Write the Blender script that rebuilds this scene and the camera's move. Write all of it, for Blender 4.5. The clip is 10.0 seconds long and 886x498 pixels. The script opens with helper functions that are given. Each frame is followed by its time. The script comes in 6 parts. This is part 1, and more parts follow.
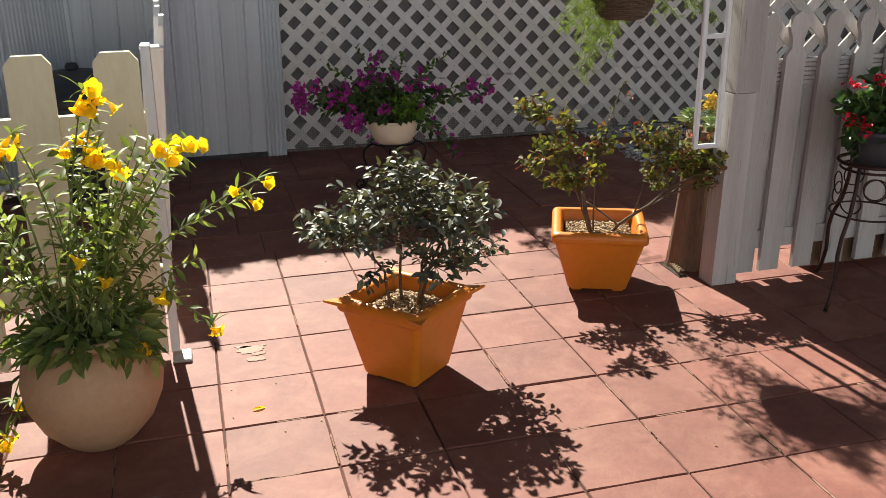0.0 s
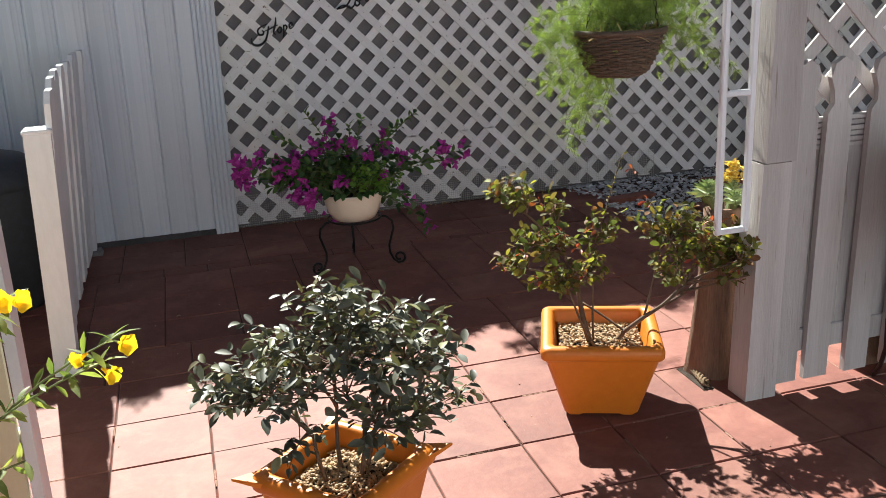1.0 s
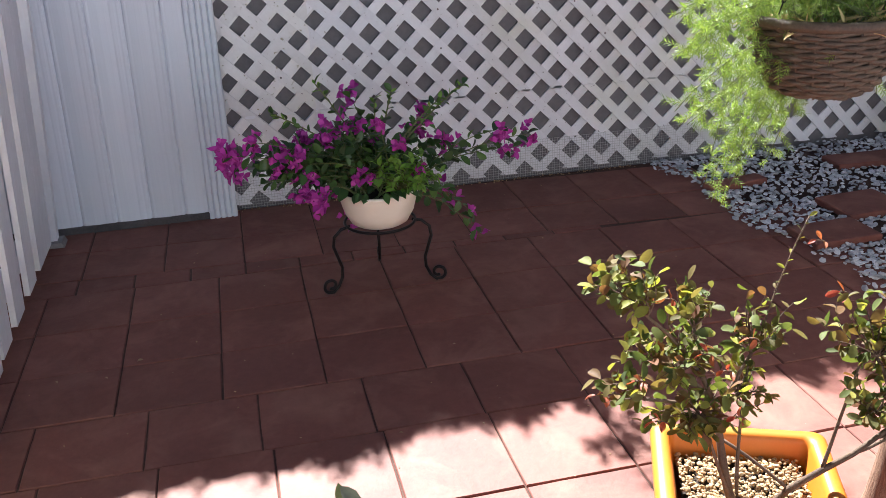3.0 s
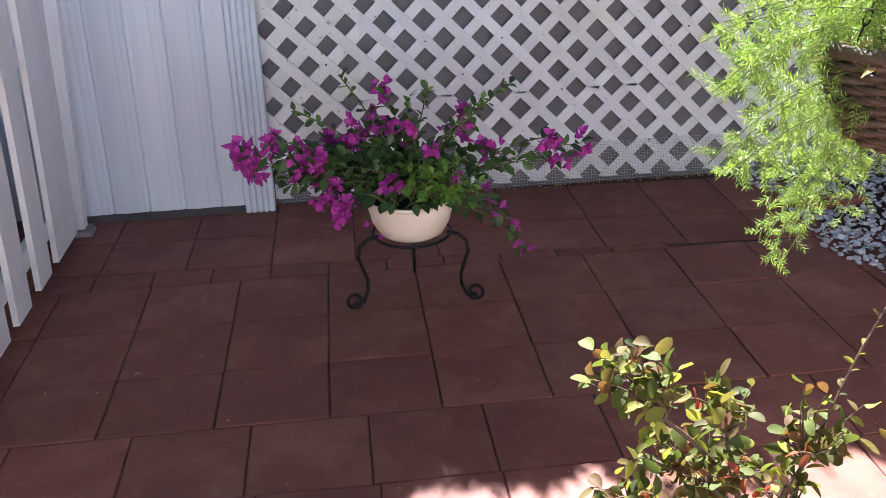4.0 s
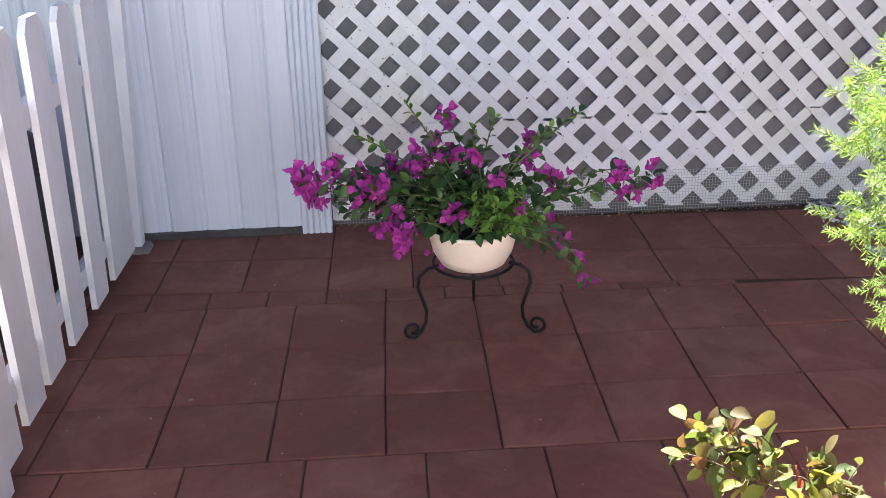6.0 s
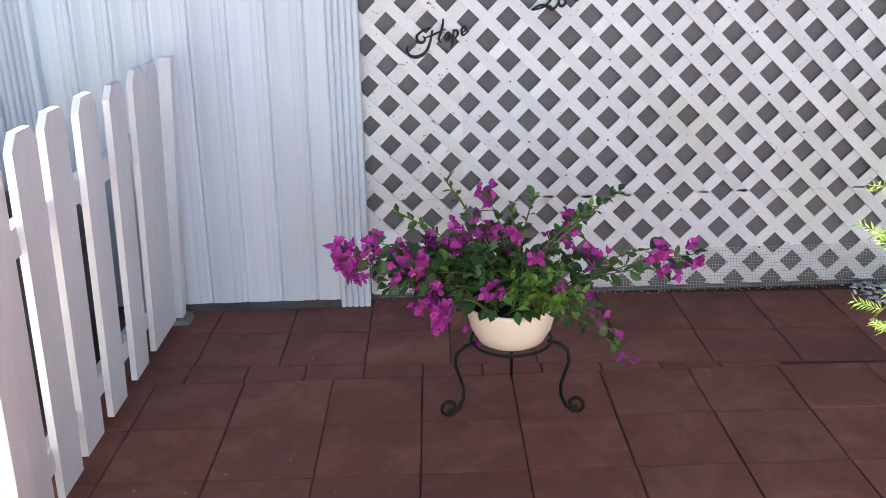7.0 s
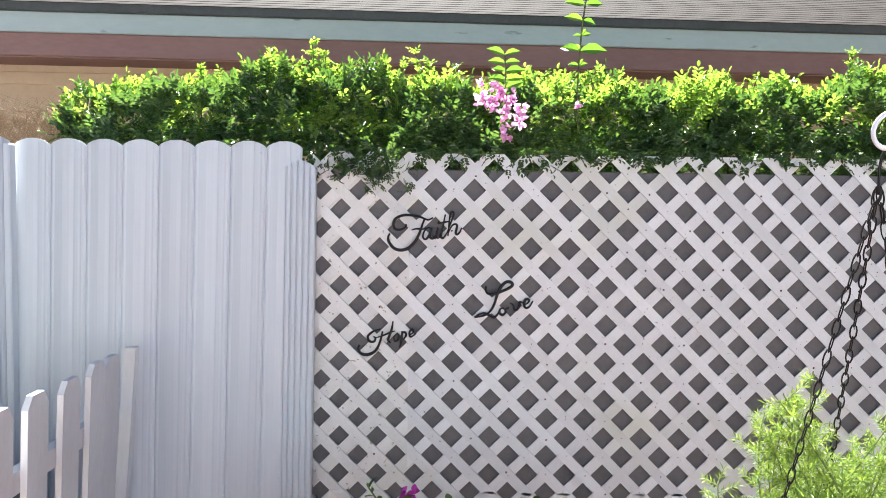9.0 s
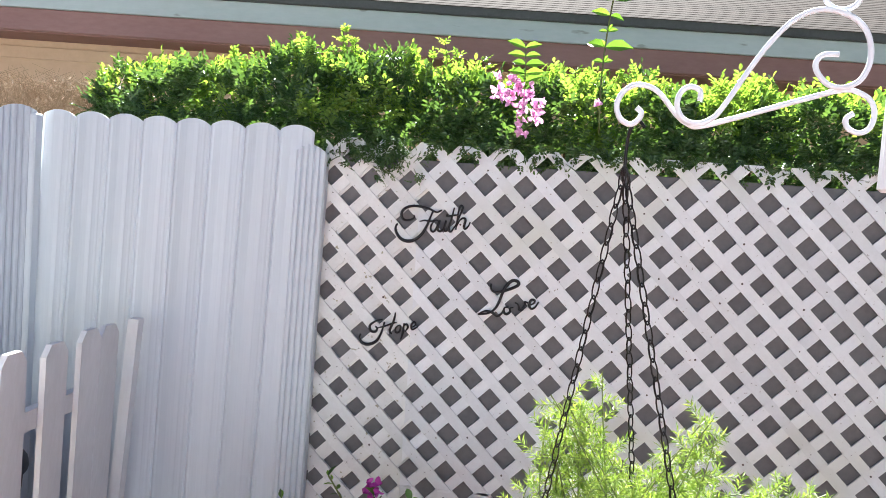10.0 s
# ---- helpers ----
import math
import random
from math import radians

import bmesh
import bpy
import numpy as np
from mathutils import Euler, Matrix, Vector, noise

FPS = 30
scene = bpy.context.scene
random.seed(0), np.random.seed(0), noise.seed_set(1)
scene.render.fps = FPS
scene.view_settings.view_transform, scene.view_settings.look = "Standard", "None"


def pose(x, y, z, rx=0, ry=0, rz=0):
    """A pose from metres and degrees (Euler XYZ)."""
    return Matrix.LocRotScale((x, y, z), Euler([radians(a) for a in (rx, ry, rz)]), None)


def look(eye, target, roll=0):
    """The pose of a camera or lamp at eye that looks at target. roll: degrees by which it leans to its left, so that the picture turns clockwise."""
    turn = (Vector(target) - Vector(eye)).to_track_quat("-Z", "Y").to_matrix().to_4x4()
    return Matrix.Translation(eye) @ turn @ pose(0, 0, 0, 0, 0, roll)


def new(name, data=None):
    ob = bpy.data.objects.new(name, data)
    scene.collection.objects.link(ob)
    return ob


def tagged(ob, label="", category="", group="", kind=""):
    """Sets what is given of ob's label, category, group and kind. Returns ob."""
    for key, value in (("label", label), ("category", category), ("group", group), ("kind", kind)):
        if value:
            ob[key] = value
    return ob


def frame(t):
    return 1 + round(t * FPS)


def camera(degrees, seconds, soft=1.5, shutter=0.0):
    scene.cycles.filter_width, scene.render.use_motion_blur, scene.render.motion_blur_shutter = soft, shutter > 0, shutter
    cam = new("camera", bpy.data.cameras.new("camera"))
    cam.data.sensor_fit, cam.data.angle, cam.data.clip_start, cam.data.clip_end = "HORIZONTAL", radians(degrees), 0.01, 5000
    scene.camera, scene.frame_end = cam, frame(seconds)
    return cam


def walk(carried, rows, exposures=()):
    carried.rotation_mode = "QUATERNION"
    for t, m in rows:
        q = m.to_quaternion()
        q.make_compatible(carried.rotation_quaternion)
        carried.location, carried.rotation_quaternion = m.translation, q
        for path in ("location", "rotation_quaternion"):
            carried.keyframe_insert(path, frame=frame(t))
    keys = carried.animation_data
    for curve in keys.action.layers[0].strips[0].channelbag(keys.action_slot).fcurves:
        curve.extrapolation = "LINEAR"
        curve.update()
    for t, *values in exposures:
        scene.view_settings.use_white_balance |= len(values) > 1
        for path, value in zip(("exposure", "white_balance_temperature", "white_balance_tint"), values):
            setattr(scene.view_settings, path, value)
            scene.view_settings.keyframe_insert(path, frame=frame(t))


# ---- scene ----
cam = camera(51.5, 10.0, soft=0.8)
PATH = [
    (0, (-0.011, 0.022, 1.428), (0.483, 1.838, 0.752), -0.7),
    (0.5, (0.157, 0.366, 1.403), (0.642, 2.192, 0.745), -1.9),
    (1, (0.333, 0.768, 1.433), (0.837, 2.605, 0.824), -3.0),
    (1.5, (0.406, 1.08, 1.464), (0.916, 2.93, 0.902), -4.9),
    (2, (0.443, 1.376, 1.452), (0.935, 3.217, 0.847), -4.9),
    (3.5, (0.75, 2.106, 1.479), (1.064, 3.894, 0.64), -1.2),
    (4, (0.874, 2.241, 1.455), (1.062, 4.048, 0.619), -1.9),
    (4.5, (0.88, 2.329, 1.461), (1.05, 4.147, 0.646), -1.5),
    (5, (0.873, 2.339, 1.463), (1.04, 4.154, 0.64), -1.3),
    (6.5, (0.829, 2.348, 1.476), (0.876, 4.193, 0.704), -1.7),
    (7, (0.837, 2.35, 1.492), (0.848, 4.237, 0.828), -1.7),
    (7.5, (0.838, 2.327, 1.573), (0.762, 4.263, 1.079), -1.9),
    (8, (0.891, 2.296, 1.684), (0.803, 4.275, 1.409), -1.5),
    (8.5, (0.952, 2.236, 1.728), (0.967, 4.23, 1.572), 0.3),
    (9, (1.094, 2.164, 1.715), (1.092, 4.16, 1.582), 0.8),
    (9.5, (1.262, 2.179, 1.694), (1.187, 4.174, 1.578), 2.1),
    (10, (1.482, 2.251, 1.694), (1.259, 4.234, 1.555), 4.1),
]
EXPOSURES = [(0.0, 1.34, 6400, 10), (1.0, 1.7, 6050, 11), (2.0, 2.17, 5850, 13), (3.5, 2.54, 5700, 17), (5.0, 2.97, 5550, 17), (7.0, 3.16, 5650, 12),
             (8.0, 2.9, 5800, 9), (8.6, 2.66, 5900, 11), (9.2, 2.86, 5900, 13), (10.0, 2.82, 5900, 13)]
walk(cam, [(t, look(eye, target, roll)) for t, eye, target, roll in PATH], EXPOSURES)

# ---- light ----
SUN_SLOPE = 1.04                       # metres of shadow per metre of height
SUN_WAY = Vector((0.083, -1.0, -1.0 / SUN_SLOPE)).normalized()
elev = math.asin(-SUN_WAY.z)
world = bpy.data.worlds.new("sky")
scene.world = world
world.use_nodes = True
wn = world.node_tree.nodes
sky = wn.new("ShaderNodeTexSky")
sky.sky_type, sky.sun_disc = "NISHITA", False
sky.sun_elevation = elev
sky.sun_rotation = math.atan2(-SUN_WAY.x, -SUN_WAY.y)
wn["Background"].inputs["Strength"].default_value = 0.014
world.node_tree.links.new(sky.outputs["Color"], wn["Background"].inputs["Color"])
sun_data = bpy.data.lights.new("sun", "SUN")
sun_data.energy, sun_data.angle, sun_data.color = 5.0, radians(0.55), (1.0, 0.96, 0.82)
sun = new("sun", sun_data)
sun.matrix_world = look((0, 12, 12), Vector((0, 12, 12)) + SUN_WAY)

# ---- materials ----


def nodes_of(name):
    m = bpy.data.materials.new(name)
    m.use_nodes = True
    return m, m.node_tree.nodes, m.node_tree.links, m.node_tree.nodes["Principled BSDF"]


def surface(name, light, dark, scale=12.0, rough=0.7, bump=0.25, stretch=(1, 1, 1), metal=0.0, vary=0.0, island=False,
            fleck=None, fleck_at=0.66, spec=0.4, fleck_scale=1.7, stain=None, dust=None):
    """Two scales of noise between two colours, fine relief, and a shade of its own for each object or island."""
    m, n, l, b = nodes_of(name)
    co = n.new("ShaderNodeTexCoord")
    mp = n.new("ShaderNodeMapping")
    mp.inputs["Scale"].default_value = stretch
    l.new(co.outputs["Object"], mp.inputs["Vector"])
    shift = n.new("ShaderNodeObjectInfo")
    add = n.new("ShaderNodeVectorMath")
    add.operation = "ADD"
    mul = n.new("ShaderNodeMath")
    mul.operation = "MULTIPLY"
    mul.inputs[1].default_value = 37.0
    l.new(shift.outputs["Random"], mul.inputs[0])
    l.new(mp.outputs["Vector"], add.inputs[0])
    l.new(mul.outputs[0], add.inputs[1])
    big = n.new("ShaderNodeTexNoise")
    big.inputs["Scale"].default_value, big.inputs["Detail"].default_value = scale * 0.28, 4
    fine = n.new("ShaderNodeTexNoise")
    fine.inputs["Scale"].default_value, fine.inputs["Detail"].default_value = scale * 4.0, 6
    fine.inputs["Roughness"].default_value = 0.65
    for t in (big, fine):
        l.new(add.outputs[0], t.inputs["Vector"])
    mixf = n.new("ShaderNodeMath")
    mixf.operation = "MULTIPLY_ADD"
    mixf.inputs[1].default_value = 0.45
    half = n.new("ShaderNodeMath")
    half.operation = "MULTIPLY"
    half.inputs[1].default_value = 0.55
    l.new(big.outputs["Fac"], half.inputs[0])
    l.new(fine.outputs["Fac"], mixf.inputs[0])
    l.new(half.outputs[0], mixf.inputs[2])
    ramp = n.new("ShaderNodeValToRGB")
    ramp.color_ramp.elements[0].position, ramp.color_ramp.elements[1].position = 0.36, 0.64
    ramp.color_ramp.elements[0].color, ramp.color_ramp.elements[1].color = (*dark, 1), (*light, 1)
    l.new(mixf.outputs[0], ramp.inputs["Fac"])
    out = ramp.outputs["Color"]
    if fleck:
        sp = n.new("ShaderNodeTexNoise")
        sp.inputs["Scale"].default_value, sp.inputs["Detail"].default_value = scale * fleck_scale, 3
        l.new(add.outputs[0], sp.inputs["Vector"])
        cut = n.new("ShaderNodeValToRGB")
        cut.color_ramp.elements[0].position, cut.color_ramp.elements[1].position = fleck_at, fleck_at + 0.05
        l.new(sp.outputs["Fac"], cut.inputs["Fac"])
        mx = n.new("ShaderNodeMixRGB")
        mx.inputs["Color2"].default_value = (*fleck, 1)
        l.new(cut.outputs["Color"], mx.inputs["Fac"])
        l.new(out, mx.inputs["Color1"])
        out = mx.outputs["Color"]
    if stain:                           # wide faint discolouring
        wide = n.new("ShaderNodeTexNoise")
        wide.inputs["Scale"].default_value, wide.inputs["Detail"].default_value = 1.6, 3
        l.new(co.outputs["Object"], wide.inputs["Vector"])
        soft_ = n.new("ShaderNodeMapRange")
        soft_.inputs["From Min"].default_value, soft_.inputs["From Max"].default_value = 0.55, 0.75
        l.new(wide.outputs["Fac"], soft_.inputs["Value"])
        ms = n.new("ShaderNodeMixRGB")
        ms.inputs["Color2"].default_value = (*stain, 1)
        l.new(soft_.outputs["Result"], ms.inputs["Fac"])
        l.new(out, ms.inputs["Color1"])
        out = ms.outputs["Color"]
    if dust:                            # uneven powdery film, its own on each piece
        film = n.new("ShaderNodeTexNoise")
        film.inputs["Scale"].default_value, film.inputs["Detail"].default_value = 5.5, 7
        film.inputs["Roughness"].default_value = 0.62
        film.inputs["Distortion"].default_value = 0.6
        l.new(add.outputs[0], film.inputs["Vector"])
        thin = n.new("ShaderNodeMapRange")
        thin.inputs["From Min"].default_value, thin.inputs["From Max"].default_value = 0.46, 0.72
        thin.inputs["To Max"].default_value = 0.62
        l.new(film.outputs["Fac"], thin.inputs["Value"])
        md = n.new("ShaderNodeMixRGB")
        md.inputs["Color2"].default_value = (*dust, 1)
        l.new(thin.outputs["Result"], md.inputs["Fac"])
        l.new(out, md.inputs["Color1"])
        out = md.outputs["Color"]
    if vary:
        hv = n.new("ShaderNodeHueSaturation")
        rng = n.new("ShaderNodeMapRange")
        rng.inputs["To Min"].default_value, rng.inputs["To Max"].default_value = 1 - vary, 1 + vary
        if island:
            src = n.new("ShaderNodeNewGeometry").outputs["Random Per Island"]
        else:
            src = shift.outputs["Random"]
        l.new(src, rng.inputs["Value"])
        l.new(rng.outputs["Result"], hv.inputs["Value"])
        l.new(out, hv.inputs["Color"])
        out = hv.outputs["Color"]
    l.new(out, b.inputs["Base Color"])
    b.inputs["Roughness"].default_value, b.inputs["Metallic"].default_value = rough, metal
    b.inputs["Specular IOR Level"].default_value = spec
    bp = n.new("ShaderNodeBump")
    bp.inputs["Strength"].default_value, bp.inputs["Distance"].default_value = bump, 0.004
    l.new(fine.outputs["Fac"], bp.inputs["Height"])
    l.new(bp.outputs["Normal"], b.inputs["Normal"])
    return m


def leafage(name, colours, share=0.35, rough=0.45, spec=0.5, tint=(1.5, 1.5, 0.7)):
    """Leaves or petals: each island takes its own colour from a ramp; some light passes through."""
    m, n, l, b = nodes_of(name)
    geo = n.new("ShaderNodeNewGeometry")
    ramp = n.new("ShaderNodeValToRGB")
    ramp.color_ramp.interpolation = "LINEAR"
    el = ramp.color_ramp.elements
    el[0].color, el[1].color = (*colours[0], 1), (*colours[-1], 1)
    for i, c in enumerate(colours[1:-1]):
        el.new((i + 1) / (len(colours) - 1)).color = (*c, 1)
    l.new(geo.outputs["Random Per Island"], ramp.inputs["Fac"])
    nz = n.new("ShaderNodeTexNoise")
    nz.inputs["Scale"].default_value = 60
    hv = n.new("ShaderNodeHueSaturation")
    rng = n.new("ShaderNodeMapRange")
    rng.inputs["To Min"].default_value, rng.inputs["To Max"].default_value = 0.75, 1.25
    l.new(nz.outputs["Fac"], rng.inputs["Value"])
    l.new(rng.outputs["Result"], hv.inputs["Value"])
    l.new(ramp.outputs["Color"], hv.inputs["Color"])
    l.new(hv.outputs["Color"], b.inputs["Base Color"])
    b.inputs["Roughness"].default_value, b.inputs["Specular IOR Level"].default_value = rough, spec
    tr = n.new("ShaderNodeBsdfTranslucent")
    warm = n.new("ShaderNodeMixRGB")
    warm.blend_type = "MULTIPLY"
    warm.inputs["Fac"].default_value = 1.0
    warm.inputs["Color2"].default_value = (*tint, 1)
    l.new(hv.outputs["Color"], warm.inputs["Color1"])
    l.new(warm.outputs["Color"], tr.inputs["Color"])
    mx = n.new("ShaderNodeMixShader")
    mx.inputs["Fac"].default_value = share
    l.new(b.outputs["BSDF"], mx.inputs[1])
    l.new(tr.outputs["BSDF"], mx.inputs[2])
    l.new(mx.outputs["Shader"], n["Material Output"].inputs["Surface"])
    return m


M_PAVER = surface("paver_red", (0.2, 0.07, 0.05), (0.14, 0.046, 0.033), 9, 0.68, 0.4, spec=0.4, vary=0.13, fleck=(0.3, 0.18, 0.13), fleck_at=0.75, fleck_scale=7, dust=(0.275, 0.128, 0.09))
M_BRICK = surface("brick_red", (0.21, 0.078, 0.059), (0.15, 0.054, 0.042), 12, 0.75, 0.4, spec=0.35, vary=0.15, dust=(0.26, 0.135, 0.1))
M_GROUT = surface("grout_soil", (0.1, 0.05, 0.036), (0.035, 0.02, 0.016), 30, 0.95, 0.6)
M_WHITE = surface("white_paint", (0.765, 0.785, 0.82), (0.665, 0.68, 0.71), 14, 0.55, 0.2, stretch=(1, 1, 0.25))
M_LATTICE = surface("white_lattice_paint", (0.86, 0.865, 0.88), (0.78, 0.785, 0.8), 16, 0.6, 0.3, vary=0.07, fleck=(0.36, 0.31, 0.27), fleck_at=0.69, fleck_scale=5, stain=(0.71, 0.72, 0.62))
M_LATTICE_OLD = surface("stained_lattice_paint", (0.87, 0.865, 0.85), (0.78, 0.77, 0.75), 14, 0.65, 0.35, vary=0.07, fleck=(0.42, 0.39, 0.29), fleck_at=0.66, fleck_scale=3.5, stain=(0.67, 0.68, 0.55))
M_CREAM = surface("cream_paint", (0.74, 0.68, 0.50), (0.65, 0.58, 0.41), 12, 0.5, 0.2, stretch=(1, 1, 0.3))
M_METAL = surface("white_vinyl_sheet", (0.7, 0.745, 0.8), (0.645, 0.69, 0.745), 7, 0.36, 0.04, stretch=(5, 5, 0.1), vary=0.04)
# white vinyl of the side fence, with its blue shade put into the colour
M_SIDE = surface("shade_blue_vinyl", (0.58, 0.62, 0.69), (0.5, 0.54, 0.61), 10, 0.4, 0.06, stretch=(6, 6, 0.15))
M_BACKING = surface("grey_backing_board", (0.195, 0.187, 0.192), (0.14, 0.134, 0.139), 8, 0.8, 0.2)
M_OLDWOOD = surface("weathered_white_wood", (0.51, 0.485, 0.475), (0.385, 0.355, 0.34), 20, 0.8, 0.5, stretch=(2.4, 2.4, 0.13), fleck=(0.3, 0.26, 0.23), fleck_at=0.665, vary=0.1)
M_LOG = surface("brown_log", (0.27, 0.16, 0.1), (0.1, 0.055, 0.035), 22, 0.85, 0.9, stretch=(3, 3, 0.2))
M_ORANGE = surface("orange_plastic", (0.63, 0.195, 0.018), (0.53, 0.15, 0.012), 6, 0.42, 0.08)
M_CLAY = surface("pale_terracotta", (0.46, 0.29, 0.17), (0.36, 0.215, 0.12), 9, 0.6, 0.2)
M_CLAY_RED = surface("orange_terracotta", (0.5, 0.24, 0.1), (0.38, 0.16, 0.07), 10, 0.7, 0.2)
M_BOWL = surface("ivory_plastic", (0.82, 0.74, 0.62), (0.77, 0.68, 0.55), 6, 0.35, 0.04)
M_IRON = surface("black_iron", (0.022, 0.02, 0.02), (0.012, 0.011, 0.011), 40, 0.45, 0.2, metal=0.6)
M_RUST = surface("brown_iron", (0.06, 0.025, 0.02), (0.025, 0.012, 0.012), 40, 0.5, 0.2, metal=0.4)
M_WICKER = surface("brown_wicker", (0.13, 0.088, 0.058), (0.055, 0.036, 0.024), 40, 0.65, 0.5, vary=0.25, island=True)
M_TAN_PEBBLE = surface("tan_pebbles", (0.46, 0.31, 0.155), (0.25, 0.155, 0.075), 40, 0.6, 0.3, vary=0.4, island=True)
M_WHITE_PEBBLE = surface("white_pebbles", (0.62, 0.63, 0.65), (0.36, 0.37, 0.4), 30, 0.6, 0.3, vary=0.35, island=True)
M_SOIL = surface("dark_soil", (0.05, 0.034, 0.022), (0.02, 0.014, 0.01), 40, 0.95, 0.9)
M_STEM = surface("brown_stem", (0.16, 0.1, 0.06), (0.07, 0.045, 0.03), 40, 0.8, 0.6)
M_GREENSTEM = surface("green_stem", (0.16, 0.2, 0.06), (0.1, 0.11, 0.04), 40, 0.6, 0.3)
M_BIN = surface("dark_grey_plastic", (0.045, 0.05, 0.06), (0.028, 0.03, 0.036), 8, 0.55, 0.1)
M_STUCCO = surface("tan_stucco", (0.74, 0.55, 0.37), (0.66, 0.47, 0.31), 5, 0.9, 0.4)
M_MINT = surface("mint_painted_fascia", (0.6, 0.67, 0.66), (0.5, 0.58, 0.57), 7, 0.6, 0.2, stretch=(0.3, 1, 1), fleck=(0.36, 0.4, 0.38), fleck_at=0.67)
M_PINK = surface("dusty_pink_trim", (0.38, 0.22, 0.2), (0.3, 0.165, 0.15), 8, 0.7, 0.2, stretch=(0.3, 1, 1))
M_DARKTRIM = surface("dark_gutter", (0.12, 0.125, 0.125), (0.08, 0.085, 0.085), 8, 0.6, 0.2)
M_SHINGLE = surface("brown_shingles", (0.042, 0.031, 0.028), (0.022, 0.017, 0.015), 18, 0.95, 0.6, vary=0.2, spec=0.05)
M_SIGN = surface("black_sign_metal", (0.016, 0.015, 0.016), (0.009, 0.009, 0.01), 30, 0.5, 0.1)
M_WIRE = surface("pale_wire", (0.6, 0.6, 0.58), (0.4, 0.4, 0.38), 60, 0.5, 0.1, metal=0.3)
M_NAIL = surface("rusty_nail", (0.14, 0.1, 0.085), (0.05, 0.04, 0.036), 60, 0.7, 0.2, vary=0.4, island=True)
M_SAND = surface("joint_sand", (0.3, 0.19, 0.135), (0.16, 0.085, 0.06), 60, 0.95, 0.6)
M_ROPE = surface("jute_rope", (0.26, 0.18, 0.1), (0.1, 0.065, 0.035), 60, 0.9, 0.8)
M_CEMENT = surface("grey_cement", (0.3, 0.29, 0.28), (0.18, 0.17, 0.17), 25, 0.9, 0.5)
M_DARKCEMENT = surface("dark_cement", (0.1, 0.095, 0.095), (0.05, 0.047, 0.047), 25, 0.9, 0.5)
M_STAIN = surface("pale_stain", (0.43, 0.3, 0.255), (0.33, 0.21, 0.17), 30, 0.9, 0.2)
M_GROUND = surface("earth_ground", (0.2, 0.15, 0.1), (0.1, 0.075, 0.05), 3, 0.95, 0.5)
M_BOUNCE_WALL = surface("pale_blue_bounce_wall", (0.47, 0.52, 0.59), (0.4, 0.445, 0.51), 4, 0.85, 0.2)
M_RIGHT = surface("sky_block_wall", (0.2, 0.19, 0.18), (0.15, 0.14, 0.135), 4, 0.85, 0.2)

L_SHRUB = leafage("shrub_leaf", [(0.04, 0.048, 0.033), (0.1, 0.108, 0.077), (0.064, 0.073, 0.05), (0.145, 0.148, 0.11), (0.05, 0.058, 0.04), (0.115, 0.12, 0.086), (0.17, 0.18, 0.07), (0.125, 0.1, 0.07)], 0.12, 0.52, 0.42)
L_MIXED = leafage("bonsai_leaf", [(0.05, 0.07, 0.024), (0.12, 0.145, 0.036), (0.066, 0.085, 0.03), (0.27, 0.28, 0.05), (0.15, 0.115, 0.045), (0.08, 0.1, 0.036), (0.16, 0.075, 0.04), (0.1, 0.125, 0.034)], 0.34, 0.6, 0.15)
L_RED = leafage("red_leaf", [(0.33, 0.05, 0.035), (0.3, 0.11, 0.045)], 0.3)
L_TECOMA = leafage("bell_bush_leaf", [(0.075, 0.115, 0.033), (0.17, 0.22, 0.065), (0.105, 0.155, 0.045), (0.22, 0.27, 0.085), (0.34, 0.37, 0.13)], 0.42, 0.5, 0.35)
L_YELLOW = leafage("yellow_petal", [(0.85, 0.55, 0.01), (0.9, 0.65, 0.02), (0.8, 0.45, 0.01)], 0.45, 0.5, 0.3)
L_GOLD = leafage("golden_petal", [(0.55, 0.4, 0.09), (0.62, 0.5, 0.16), (0.5, 0.32, 0.06)], 0.3, 0.5, 0.3)
L_BOUG = leafage("bougainvillea_leaf", [(0.025, 0.06, 0.02), (0.05, 0.11, 0.03), (0.08, 0.17, 0.035)], 0.25, 0.4)
L_LIGHT = leafage("young_leaf", [(0.12, 0.26, 0.04), (0.2, 0.36, 0.06)], 0.4, 0.4)
L_MAGENTA = leafage("magenta_bract", [(0.42, 0.035, 0.32), (0.58, 0.08, 0.46), (0.36, 0.03, 0.26), (0.66, 0.13, 0.52), (0.5, 0.06, 0.4)], 0.38, 0.6, 0.2, (1.3, 1.2, 1.3))
L_PINK = leafage("pale_pink_petal", [(0.7, 0.36, 0.58), (0.8, 0.5, 0.7)], 0.35, 0.6, 0.2, (1.2, 1.1, 1.2))
L_FERN = leafage("fern_needle", [(0.11, 0.19, 0.04), (0.22, 0.31, 0.065), (0.31, 0.39, 0.095), (0.13, 0.21, 0.045)], 0.34, 0.5, 0.4, (1.4, 1.45, 0.7))
# shade of the hedge front and sun on its top are put into these colours
L_HEDGE = leafage("shaded_old_hedge_leaf", [(0.05, 0.1, 0.034), (0.075, 0.14, 0.045), (0.1, 0.17, 0.055), (0.06, 0.12, 0.04)], 0.32, 0.3, 0.6)
L_HEDGE_BRIGHT = leafage("sunlit_young_hedge_leaf", [(0.11, 0.2, 0.045), (0.18, 0.29, 0.06), (0.27, 0.38, 0.085), (0.14, 0.24, 0.05)], 0.45, 0.32, 0.55)
L_DRY = leafage("dry_twig", [(0.26, 0.18, 0.12), (0.36, 0.27, 0.19)], 0.2, 0.8, 0.2)
